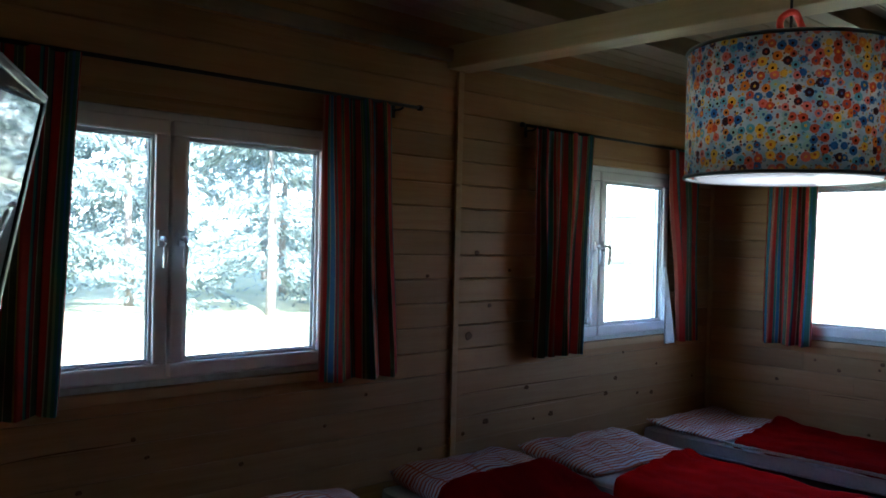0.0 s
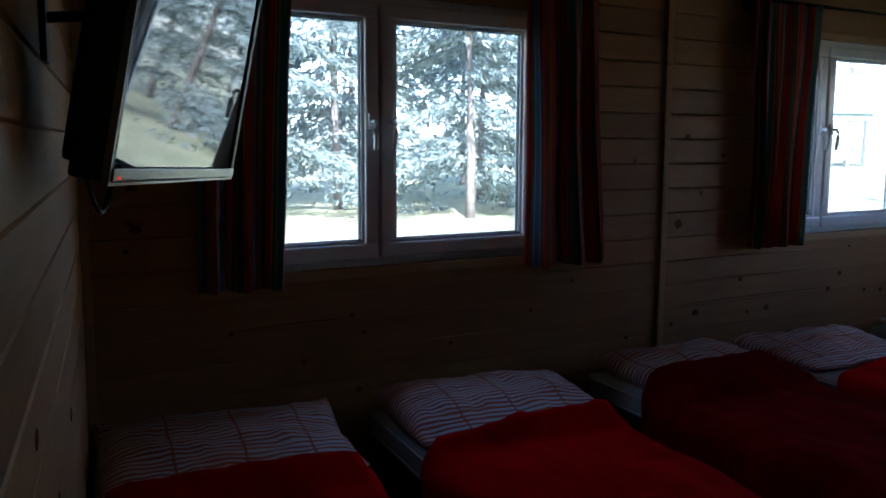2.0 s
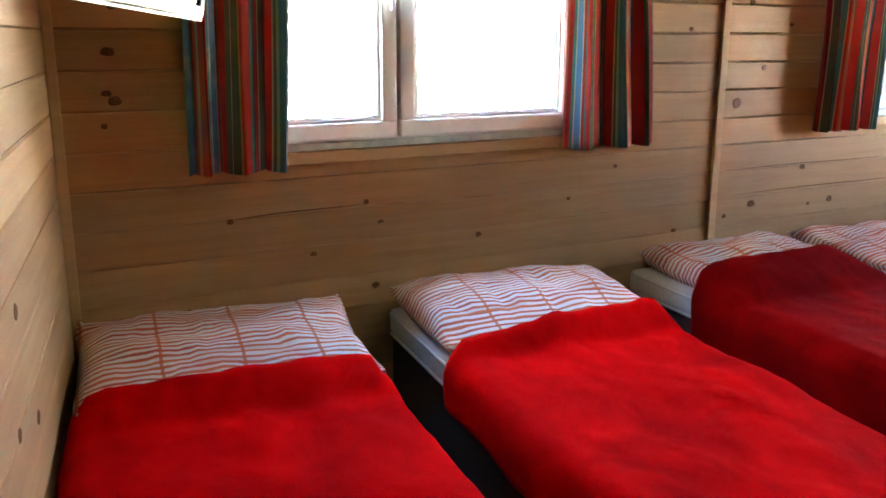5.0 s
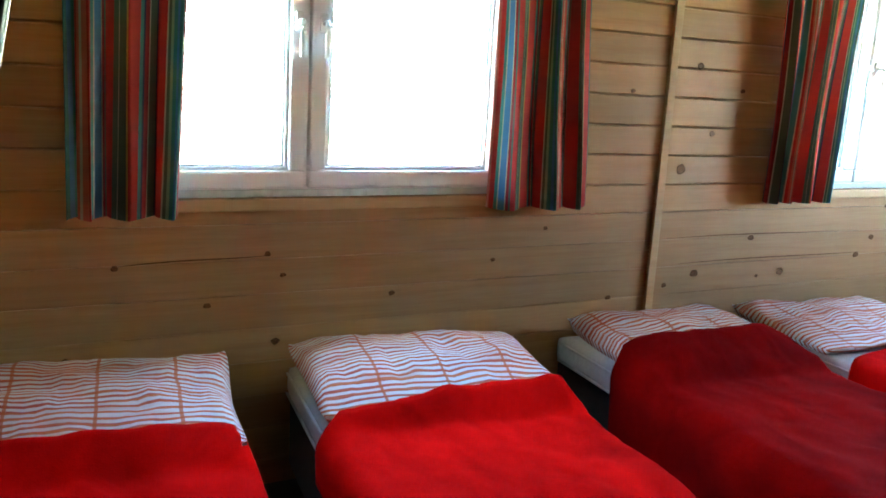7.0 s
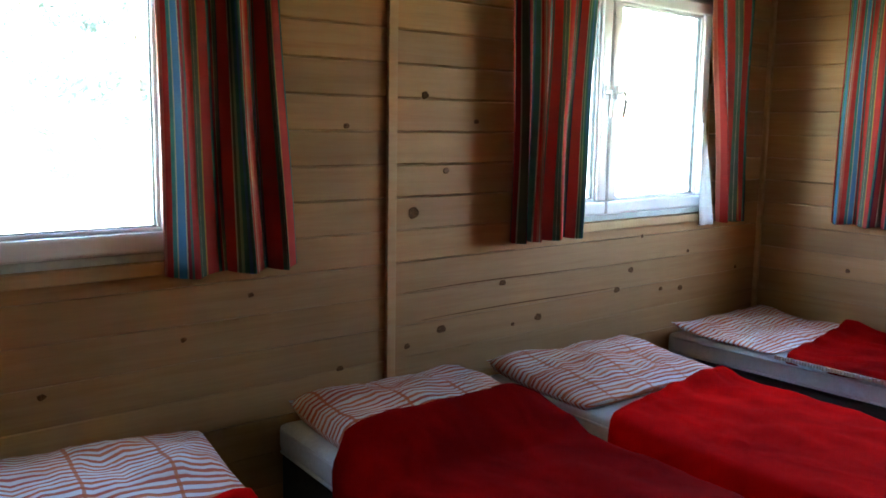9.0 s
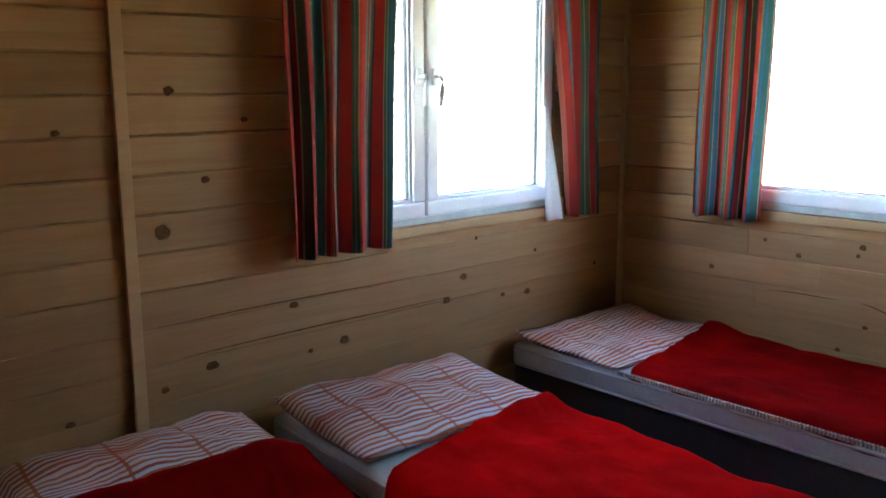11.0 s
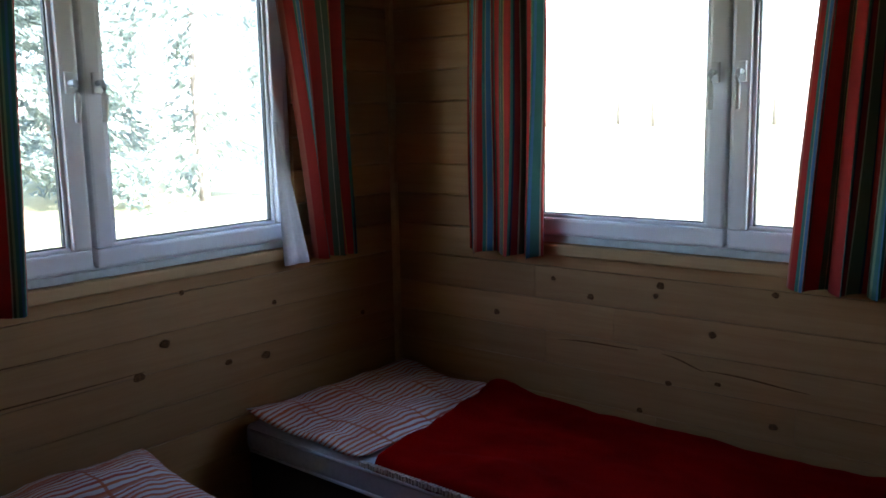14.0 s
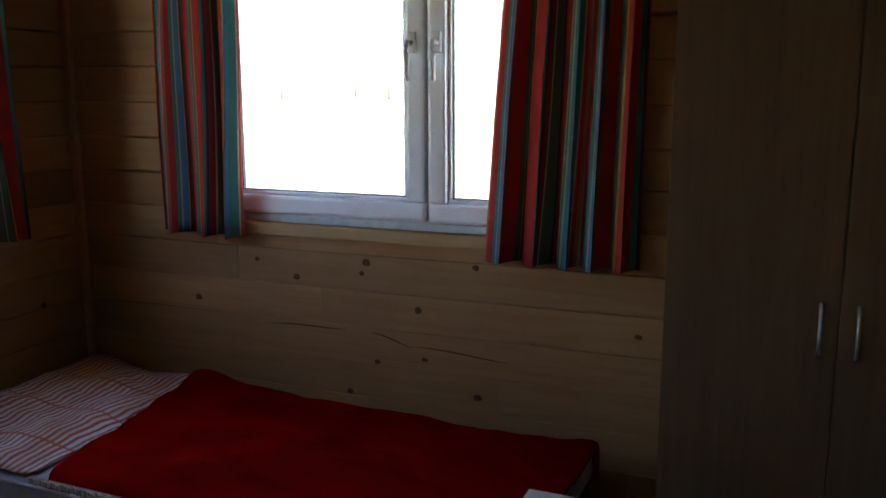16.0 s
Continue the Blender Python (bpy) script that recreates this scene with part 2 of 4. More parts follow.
def shade_material():
    """Pale cloth printed all over with small round flowers in many colours."""
    m = Mat("flowered_shade_cloth")
    v = m.coords((1, 1, 1), "UV")
    ground = m.ramp(m.noise(v, 18.0, 3), [(0.35, (0.24, 0.34, 0.40)), (0.65, (0.48, 0.48, 0.43))])
    petals = [(0, (0.07, 0.17, 0.30)), (0.17, (0.42, 0.13, 0.07)), (0.34, (0.56, 0.38, 0.07)), (0.47, (0.16, 0.32, 0.34)), (0.62, (0.50, 0.19, 0.15)), (0.74, (0.30, 0.40, 0.34)), (0.86, (0.09, 0.05, 0.06)), (0.93, (0.52, 0.24, 0.05))]
    col = ground
    for size, spread_, most in ((96.0, 0.9, 0.30), (47.0, 0.72, 0.43)):
        vo = m.node("ShaderNodeTexVoronoi", Scale=size, Randomness=spread_)
        vo.voronoi_dimensions = "2D"
        m.link(v, vo.inputs["Vector"])
        sep = m.t.nodes.new("ShaderNodeSeparateColor")
        m.link(vo.outputs["Color"], sep.inputs[0])
        ragged = m.math("ADD", vo.outputs["Distance"], m.math("MULTIPLY", m.noise(v, 240.0, 1), 0.1))
        reach = m.math("MULTIPLY_ADD", sep.outputs[2], 0.16)
        reach.node.inputs[2].default_value = most - 0.06
        petal = m.ramp(sep.outputs[0], petals, True)
        heart = m.ramp(sep.outputs[1], [(0, (0.07, 0.035, 0.03)), (0.4, (0.55, 0.38, 0.08)), (0.6, (0.10, 0.16, 0.26)), (0.8, (0.35, 0.10, 0.05))], True)
        col = m.mix(m.math("LESS_THAN", ragged, reach), col, petal)
        col = m.mix(m.math("LESS_THAN", ragged, 0.19), col, heart)
    m.set(col, 0.85)
    m.bump(m.noise(v, 400.0, 2), 0.2, 0.0005)
    tr, mixer = m.t.nodes.new("ShaderNodeBsdfTranslucent"), m.node("ShaderNodeMixShader", Fac=0.45)
    m.link(col, tr.inputs[0])
    m.link(m.b.outputs[0], mixer.inputs[1])
    m.link(tr.outputs[0], mixer.inputs[2])
    m.link(mixer.outputs[0], m.t.nodes["Material Output"].inputs[0])
    return m.m


SHADE = shade_material()


def leaf_material(name, a, c):
    m = Mat(name)
    geo = m.t.nodes.new("ShaderNodeNewGeometry")
    col = m.ramp(geo.outputs["Random Per Island"], [(0.0, a), (1.0, c)])
    m.set(col, 0.6)
    tr, mixer = m.t.nodes.new("ShaderNodeBsdfTranslucent"), m.node("ShaderNodeMixShader", Fac=0.4)
    m.link(col, tr.inputs[0])
    m.link(m.b.outputs[0], mixer.inputs[1])
    m.link(tr.outputs[0], mixer.inputs[2])
    m.link(mixer.outputs[0], m.t.nodes["Material Output"].inputs[0])
    return m.m


NEEDLES = leaf_material("spruce_needles", (0.15, 0.195, 0.18), (0.28, 0.325, 0.29))


def grass_material():
    m = Mat("mown_grass")
    n = m.noise(m.coords(), 0.25, 5)
    f = m.noise(m.coords(), 18.0, 4)
    col = m.ramp(n, [(0.35, (0.16, 0.18, 0.09)), (0.6, (0.34, 0.32, 0.19))])
    m.set(m.mix(0.4, col, m.ramp(f, [(0.3, (0.13, 0.15, 0.07)), (0.7, (0.36, 0.35, 0.2))])), 0.9)
    m.bump(f, 0.8, 0.03)
    return m.m


GRASS = grass_material()


# ---- mesh helpers ----
def mesh_from(bm, name, mat, smooth=False):
    me = bpy.data.meshes.new(name)
    bm.normal_update()
    bm.to_mesh(me)
    bm.free()
    if mat:
        me.materials.append(mat)
    if smooth:
        for p in me.polygons:
            p.use_smooth = True
    return me


def part(name, bm, mat, parent=None, label="", smooth=False):
    ob = new(name, mesh_from(bm, name, mat, smooth))
    if parent:
        ob.parent = parent
    if label:
        tagged(ob, label)
    return ob


def add_box(bm, x0, y0, z0, x1, y1, z1, bevel=0.0):
    r = bmesh.ops.create_cube(bm, size=1.0, matrix=Matrix.Translation(((x0 + x1) / 2, (y0 + y1) / 2, (z0 + z1) / 2)) @ Matrix.Diagonal((abs(x1 - x0), abs(y1 - y0), abs(z1 - z0), 1)))
    if bevel:
        vs = set(r["verts"])
        bmesh.ops.bevel(bm, geom=[e for e in bm.edges if e.verts[0] in vs and e.verts[1] in vs], offset=bevel, segments=2, affect="EDGES", profile=0.6)
    return bm


def box(x0, y0, z0, x1, y1, z1, bevel=0.0):
    return add_box(bmesh.new(), x0, y0, z0, x1, y1, z1, bevel)


def tube(points, radius, sides=10, bm=None, taper=None):
    """A round bar through points; taper gives each point its own radius."""
    bm = bm or bmesh.new()
    pts, rings = [Vector(p) for p in points], []
    for i, p in enumerate(pts):
        d = (pts[min(i + 1, len(pts) - 1)] - pts[max(i - 1, 0)]).normalized()
        q = d.to_track_quat("Z", "Y")
        r = taper[i] if taper else radius
        rings.append([bm.verts.new(p + q @ Vector((r * math.cos(k * math.tau / sides), r * math.sin(k * math.tau / sides), 0))) for k in range(sides)])
    for a, c in zip(rings, rings[1:]):
        for k in range(sides):
            bm.faces.new((a[k], a[(k + 1) % sides], c[(k + 1) % sides], c[k]))
    bm.faces.new(rings[0][::-1]), bm.faces.new(rings[-1])
    return bm


def thing(name, label, category, group="", m=None):
    ob = tagged(new(name), label, category, group)
    if m is not None:
        ob.matrix_world = m
    return ob


# ---- plan ----
NORTH, EAST, SOUTH = 3.25, 5.95, -2.6
ROOM_H = 3.04
SKEW = 10.0  # the side wall leaves the square by this much
CORNER_W = 0.05
ROW = 0.1365  # board height; a joint lies at ROW0
ROW0 = 1.461 - 11 * ROW
WIN_Z0, WIN_Z1, WIN_HALF, WIN_C1, WIN_C2, WIN_C3 = 1.15, 2.355, 0.895, 1.32, 4.446, 1.667
WIN_NARROW = 0.635
west_dir = Vector((-math.sin(radians(SKEW)), -math.cos(radians(SKEW)), 0))
WEST_LEN = (NORTH - SOUTH) / math.cos(radians(SKEW)) + 0.1
TO_NORTH = Matrix.Translation((0, NORTH, 0))
TO_EAST = Matrix.Translation((EAST, 0, 0)) @ Matrix.Rotation(radians(-90), 4, "Z")  # local x runs towards the south
# local x runs from the south end to the corner; outward is local y
TO_WEST = Matrix.Translation(Vector((CORNER_W, NORTH, 0)) + west_dir * WEST_LEN) @ Matrix.Rotation(radians(90 - SKEW), 4, "Z")

TO_SOUTH = Matrix.Translation((0, SOUTH, 0)) @ Matrix.Rotation(radians(180), 4, "Z")

# ---- ground and floor ----
g = bmesh.new()
bmesh.ops.create_grid(g, x_segments=60, y_segments=60, size=900)
for vtx in g.verts:
    far = max(0.0, math.hypot(vtx.co.x - 3, vtx.co.y) - 14)
    vtx.co.z = -0.35 + min(far * 0.03, 3.0)
tagged(part("ground", g, GRASS), "sunlit mown grass around the cabin", "ground", kind="structure")
def west_x(y):
    """Where the inner face of the side wall stands at y."""
    return CORNER_W - (NORTH - y) * math.tan(radians(SKEW))


fl = bmesh.new()
ring_v = [fl.verts.new(p) for p in ((west_x(SOUTH - 0.14) - 0.14, SOUTH - 0.14, -0.2), (EAST + 0.14, SOUTH - 0.14, -0.2), (EAST + 0.14, NORTH + 0.14, -0.2), (west_x(NORTH + 0.14) - 0.14, NORTH + 0.14, -0.2))]
base = fl.faces.new(ring_v)
up = bmesh.ops.extrude_face_region(fl, geom=[base])
bmesh.ops.translate(fl, verts=[v for v in up["geom"] if isinstance(v, bmesh.types.BMVert)], vec=(0, 0, 0.188))
bmesh.ops.recalc_face_normals(fl, faces=fl.faces)
tagged(part("floor", fl, FLOORING), "dark wood-effect floor of the bedroom", "floor", kind="structure")


# ---- walls with openings ----
def wall(name, label, length0, length1, holes, m):
    """holes: (x0, x1, z0, z1) in the wall's own x. Returns the wall; its boards come later."""
    bm = bmesh.new()
    xs = length0
    for x0, x1, z0, z1 in holes:
        add_box(bm, xs, 0.046, 0, x0, 0.14, ROOM_H)
        add_box(bm, x0, 0.046, 0, x1, 0.14, z0)
        add_box(bm, x0, 0.046, z1, x1, 0.14, ROOM_H)
        xs = x1
    add_box(bm, xs, 0.046, 0, length1, 0.14, ROOM_H)
    ob = part(name, bm, OUTWOOD)
    ob.matrix_world = m
    return tagged(ob, label, "wall", kind="structure")


def span(c, small):
    """One sash is narrower: on the side small points to."""
    return (c - WIN_NARROW, c + WIN_HALF) if small < 0 else (c - WIN_HALF, c + WIN_NARROW)


def hole(c, small):
    return (*span(c, small), WIN_Z0, WIN_Z1)


wall_north = wall("wall_north", "pine board wall with two windows above the bed heads", CORNER_W - 0.45, EAST + 0.14, [hole(WIN_C1, -1), hole(WIN_C2, -1)], TO_NORTH)
wall_east = wall("wall_east", "pine board wall with one window over a bed", -NORTH - 0.14, -SOUTH + 0.14, [hole(-WIN_C3, 1)], TO_EAST)
wall_west = wall("wall_west", "pale pine board wall that carries the television", 0, WEST_LEN, [], TO_WEST)
wall_south = wall("wall_south", "pine board wall that closes the room", -EAST - 0.14, -west_x(SOUTH) + 0.1, [], TO_SOUTH)

# ---- ceiling: boards in one mesh, purlins and the cross beam ----
c = bmesh.new()
yy = NORTH
while yy > SOUTH:
    add_box(c, west_x(yy) - 0.16, yy - 0.116, ROOM_H, EAST + 0.14, yy - 0.004, ROOM_H + 0.03, 0.005)
    add_box(c, west_x(yy) - 0.16, yy - 0.12, ROOM_H + 0.03, EAST + 0.14, yy, ROOM_H + 0.1)
    yy -= 0.12
tagged(part("ceiling", c, CEIL), "pale pine board ceiling", "ceiling", kind="structure")
for i, py in enumerate((2.45, 1.45, 0.45, -0.55, -1.55)):
    tagged(part("ceiling_joist", box(west_x(py - 0.05) + 0.012, py - 0.05, ROOM_H - 0.11, EAST - 0.002, py + 0.05, ROOM_H - 0.003, 0.006), CEIL), "planed pine joist under the ceiling boards", "joist", "ceiling joists")
# unseen overhang, added to keep steep skylight off the beds and pillows
overhang = box(-1.9, NORTH + 0.142, 2.56, EAST + 0.5, NORTH + 0.5, 2.66)
add_box(overhang, EAST + 0.142, SOUTH - 0.6, 2.56, EAST + 0.5, NORTH + 0.14, 2.66)
tagged(part("eaves", overhang, OUTWOOD), "unseen weathered board overhang added to block steep skylight", "roof", kind="structure")
tagged(part("cornice", box(CORNER_W + 0.02, NORTH - 0.055, 2.83, EAST - 0.002, NORTH - 0.002, 2.90, 0.012), CEIL), "rounded pine cornice along the wall top", "trim", kind="structure")
tagged(part("ceiling_beam", box(2.97, SOUTH + 0.002, 2.79, 3.15, NORTH - 0.002, 2.925, 0.012), BEAM), "heavy squared pine beam across the room", "beam")
tagged(part("wall_post", box(3.052, NORTH - 0.02, 0.0, 3.098, NORTH - 0.002, 2.788, 0.005), PINE_RAW), "narrow pine batten over a wall joint", "batten", kind="structure")
tagged(part("corner_trim", box(CORNER_W - 0.004, NORTH - 0.026, 0.0, CORNER_W + 0.032, NORTH - 0.002, 2.82, 0.006), PINE_RAW), "narrow pine strip in the wall corner", "trim", kind="structure")
tagged(part("corner_trim", box(EAST - 0.03, NORTH - 0.03, 0.0, EAST - 0.002, NORTH - 0.002, 2.82, 0.006), PINE_RAW), "narrow pine strip in the wall corner", "trim", kind="structure")


# ---- windows ----
def ring(x0, z0, x1, z1, w, y0, y1, bevel=0.006):
    """A rectangular frame of bar width w."""
    bm = bmesh.new()
    add_box(bm, x0, y0, z0, x1, y1, z0 + w, bevel), add_box(bm, x0, y0, z1 - w, x1, y1, z1, bevel)
    add_box(bm, x0, y0, z0 + w, x0 + w, y1, z1 - w, bevel), add_box(bm, x1 - w, y0, z0 + w, x1, y1, z1 - w, bevel)
    return bm


def window_handle(x, z, parent):
    bm = box(x - 0.014, -0.024, z - 0.034, x + 0.014, -0.011, z + 0.036, 0.004)
    tube([(x, -0.02, z), (x, -0.056, z + 0.003), (x, -0.066, z - 0.012), (x, -0.067, z - 0.04), (x, -0.063, z - 0.085), (x, -0.056, z - 0.125)], 0.009, 10, bm, [0.009, 0.009, 0.0105, 0.0115, 0.011, 0.008])
    return part("handle", bm, CHROME, parent, "white enamelled lever handle", True)


def window(name, label, c, m, small=-1):
    left, right = span(c, small)
    w = tagged(new(name), label, "window", kind="structure")
    w.matrix_world = m
    part("window_frame", ring(left, WIN_Z0, right, WIN_Z1, 0.045, 0.015, 0.085), PVC, w)
    for side in (-1, 1):
        a, e = (left + 0.037, c - 0.007) if side < 0 else (c + 0.007, right - 0.037)
        sash = part("sash", ring(a, WIN_Z0 + 0.037, e, WIN_Z1 - 0.037, 0.067, -0.012, 0.066, 0.011), PVC, w)
        part("glazing_bead", ring(a + 0.0665, WIN_Z0 + 0.1035, e - 0.0665, WIN_Z1 - 0.1035, 0.016, 0.004, 0.034, 0.006), PVC, sash)
        part("gasket", ring(a + 0.082, WIN_Z0 + 0.119, e - 0.082, WIN_Z1 - 0.119, 0.005, 0.012, 0.03, 0), RUBBER, sash)
        pane = part("pane", box(a + 0.08, 0.026, WIN_Z0 + 0.117, e - 0.08, 0.03, WIN_Z1 - 0.117), GLASS, sash)
        pane.visible_shadow = False
        window_handle(c + side * 0.047, 1.80, sash)
    part("mullion_strip", box(c - 0.0065, 0.02, WIN_Z0 + 0.046, c + 0.0065, 0.06, WIN_Z1 - 0.046, 0.002), PVC, w)
    part("weather_strip", box(left + 0.004, 0.006, WIN_Z0 + 0.003, right - 0.004, 0.0145, WIN_Z0 + 0.031, 0.003), GREY_SEAL, w, "grey-green sealing strip under the sashes")
    part("window_sill", box(left - 0.02, -0.03, WIN_Z0 - 0.045, right + 0.02, 0.013, WIN_Z0 + 0.001, 0.006), PINE_RAW, w, "narrow pine sill strip")
    part("head_strip", box(left - 0.02, -0.018, WIN_Z1 - 0.001, right + 0.02, 0.013, WIN_Z1 + 0.04, 0.006), PINE_RAW, w, "narrow pine strip over the window")
    return w


window("window_1", "closed white double casement window facing the trees", WIN_C1, TO_NORTH)
window("window_2", "closed white double casement window near the corner", WIN_C2, TO_NORTH)
window("window_3", "closed white double casement window over the wall-side bed", -WIN_C3, TO_EAST, 1)


# ---- curtains and rods ----
def curtain(xb0, xb1, xt0, xt1, m, seed, edge, folds=5, z0=1.10, z1=2.51):
    """Hangs from xt0..xt1 at the rod to xb0..xb1 at the hem, gathered in folds."""
    rnd = random.Random(seed)
    nx, nz = 96, 26
    ph = [rnd.uniform(-0.5, 0.5) for _ in range(8)]
    amp = [rnd.uniform(0.7, 1.25) for _ in range(8)]
    bm = bmesh.new()
    uvl = bm.loops.layers.uv.new("UVMap")
    grid, cloth = [], abs(xb1 - xb0) * 1.75
    shift = 0.002 if edge == "start" else 0.548 * 5 - 0.002 - cloth
    for j in range(nz + 1):
        f = j / nz
        row = []
        for i in range(nx + 1):
            s = i / nx
            wob = s + 0.02 * math.sin(3 * f + ph[0]) * math.sin(math.pi * s)
            ang = math.tau * folds * wob + ph[1] + 1.1 * math.sin(math.tau * s + ph[2] * 4) + 0.25 * math.sin(3 * math.tau * s + ph[5] * 6)
            k = int(min(7, folds * s))
            deep = (0.011 + 0.021 * f) * (amp[k] * (1 - folds * s + k) + amp[min(k + 1, 7)] * (folds * s - k))
            x = (xt0 + (xt1 - xt0) * s) * (1 - f) + (xb0 + (xb1 - xb0) * s) * f + 0.008 * math.sin(ang * 2 + ph[3]) * f
            y = -0.085 + deep * math.sin(ang) + 0.006 * math.sin(7 * f + ph[4] + 5 * s)
            z = z1 + 0.02 - (z1 + 0.02 - z0) * f + (0.006 * math.sin(ang + 1) * f)
            row.append(bm.verts.new((x, y, z)))
        grid.append(row)
    for j in range(nz):
        for i in range(nx):
            fc = bm.faces.new((grid[j][i], grid[j + 1][i], grid[j + 1][i + 1], grid[j][i + 1]))
            fc.smooth = True
            for lp, (a, e) in zip(fc.loops, ((i, j), (i, j + 1), (i + 1, j + 1), (i + 1, j))):
                lp[uvl].uv = (shift + a / nx * cloth, e / nz * 1.45)
    ob = new("curtain", mesh_from(bm, "curtain", CURTAIN))
    sol = ob.modifiers.new("thick", "SOLIDIFY")
    sol.thickness, sol.offset = 0.0025, 0
    ob.matrix_world = m
    return tagged(ob, "short curtain striped in red, green, blue and yellow, pushed aside", "curtain", "striped window curtains")


curtain(0.474, 0.825, 0.477, 0.89, TO_NORTH, 3, "end", 3)
curtain(2.10, 2.60, 2.077, 2.50, TO_NORTH, 5, "start", 3)
curtain(3.69, 4.165, 3.66, 4.24, TO_NORTH, 8, "end", 4)
curtain(5.38, 5.585, 5.17, 5.60, TO_NORTH, 12, "start", 3)
curtain(-2.765, -2.395, -2.745, -2.36, TO_EAST, 14, "end", 3)
curtain(-1.435, -0.92, -1.325, -0.905, TO_EAST, 17, "start", 5, z0=1.08)


def lining():
    bm = bmesh.new()
    rows = []
    for j in range(13):
        f = j / 12
        rows.append([bm.verts.new((5.20 + 0.03 * f + (0.012 + 0.115 * f) * i / 6, -0.055 + 0.008 * math.sin(i * 1.7 + f * 2), 1.66 - 0.575 * f)) for i in range(7)])
    for a, d in zip(rows, rows[1:]):
        for i in range(6):
            bm.faces.new((a[i], d[i], d[i + 1], a[i + 1]))
    ob = part("curtain_lining", bm, LINING, None, "", True)
    sol = ob.modifiers.new("thick", "SOLIDIFY")
    sol.thickness = 0.002
    ob.matrix_world = TO_NORTH
    return tagged(ob, "white voile lining hanging out beside a striped curtain", "lining")


lining()


def curtain_rod(x0, x1, m):
    rod = thing("curtain_rod", "thin black iron curtain rod above a window", "curtain rod", "curtain rods", m)
    part("rod", tube([(x0, -0.085, 2.53), (x1, -0.085, 2.53)], 0.0095, 12), IRON, rod, "", True)
    for x in (x0, x1):
        part("finial", tube([(x - 0.012, -0.085, 2.53), (x + 0.012, -0.085, 2.53)], 0.015, 12), IRON, rod, "", True)
    for x in (x0 + 0.12, x1 - 0.12):
        br = tube([(x, -0.002, 2.51), (x, -0.06, 2.51), (x, -0.085, 2.518)], 0.006, 8)
        add_box(br, x - 0.012, -0.006, 2.47, x + 0.012, -0.0005, 2.55)
        part("bracket", br, IRON, rod)


curtain_rod(0.33, 2.70, TO_NORTH)
curtain_rod(3.54, 5.72, TO_NORTH)
curtain_rod(-2.90, -0.80, TO_EAST)


# ---- beds ----
def filling(u, v):
    """How full a pillow is at u across and v towards the wall: plump at the wall side, thin in front."""
    if abs(u) >= 1 or abs(v) >= 1:
        return 0.0
    return (1 - abs(u) ** 4.5) ** 0.5 * ((1 - v ** 3) ** 0.55 if v > 0 else 1 - abs(v) ** 1.5)


def cushion(w, d, h, seed, lift=0.0, nx=30, ny=20):
    """A filled pillow, w across, d deep, h thick; lift raises its far edge."""
    rnd = random.Random(seed)
    off = Vector((rnd.uniform(0, 50), rnd.uniform(0, 50), 0))
    bm = bmesh.new()
    top, low = [], []
    for j in range(ny + 1):
        v = -1 + 2 * j / ny
        rt, rl = [], []
        for i in range(nx + 1):
            u = -1 + 2 * i / nx
            full = filling(u, v)
            pinch = 1 - 0.05 * (1 - abs(u) ** 2) * abs(v) ** 6
            pin2 = 1 - 0.04 * (1 - abs(v) ** 2) * abs(u) ** 6
            x, y = u * w / 2 * pin2 * (1 - 0.035 * abs(v) ** 8), v * d / 2 * pinch * (1 - 0.05 * abs(u) ** 8)
            n1 = noise.noise(Vector((x * 5, y * 5, 0)) + off)
            n2 = noise.noise(Vector((x * 16, y * 9, 3)) + off)
            base = lift * max(0.0, v) ** 1.5 + (0.012 + 1.2 * max(0.0, lift - 0.03)) * abs(u) ** 5 * max(0.0, v) ** 2
            zt = base + h * (0.3 + 0.7 * full) + (n1 * 0.024 + n2 * 0.012) * (0.3 + full)
            zl = base * 0.9 - 0.004 + 0.004 * (1 - full)
            rt.append(bm.verts.new((x, y, zt)))
            edge = i in (0, nx) or j in (0, ny)
            rl.append(rt[-1] if edge else bm.verts.new((x, y, min(zl, zt - 0.004))))
        top.append(rt), low.append(rl)
    for j in range(ny):
        for i in range(nx):
            bm.faces.new((top[j][i], top[j][i + 1], top[j + 1][i + 1], top[j + 1][i]))
            q = [low[j][i], low[j + 1][i], low[j + 1][i + 1], low[j][i + 1]]
            try:
                bm.faces.new(q)
            except ValueError:
                pass
    return bm


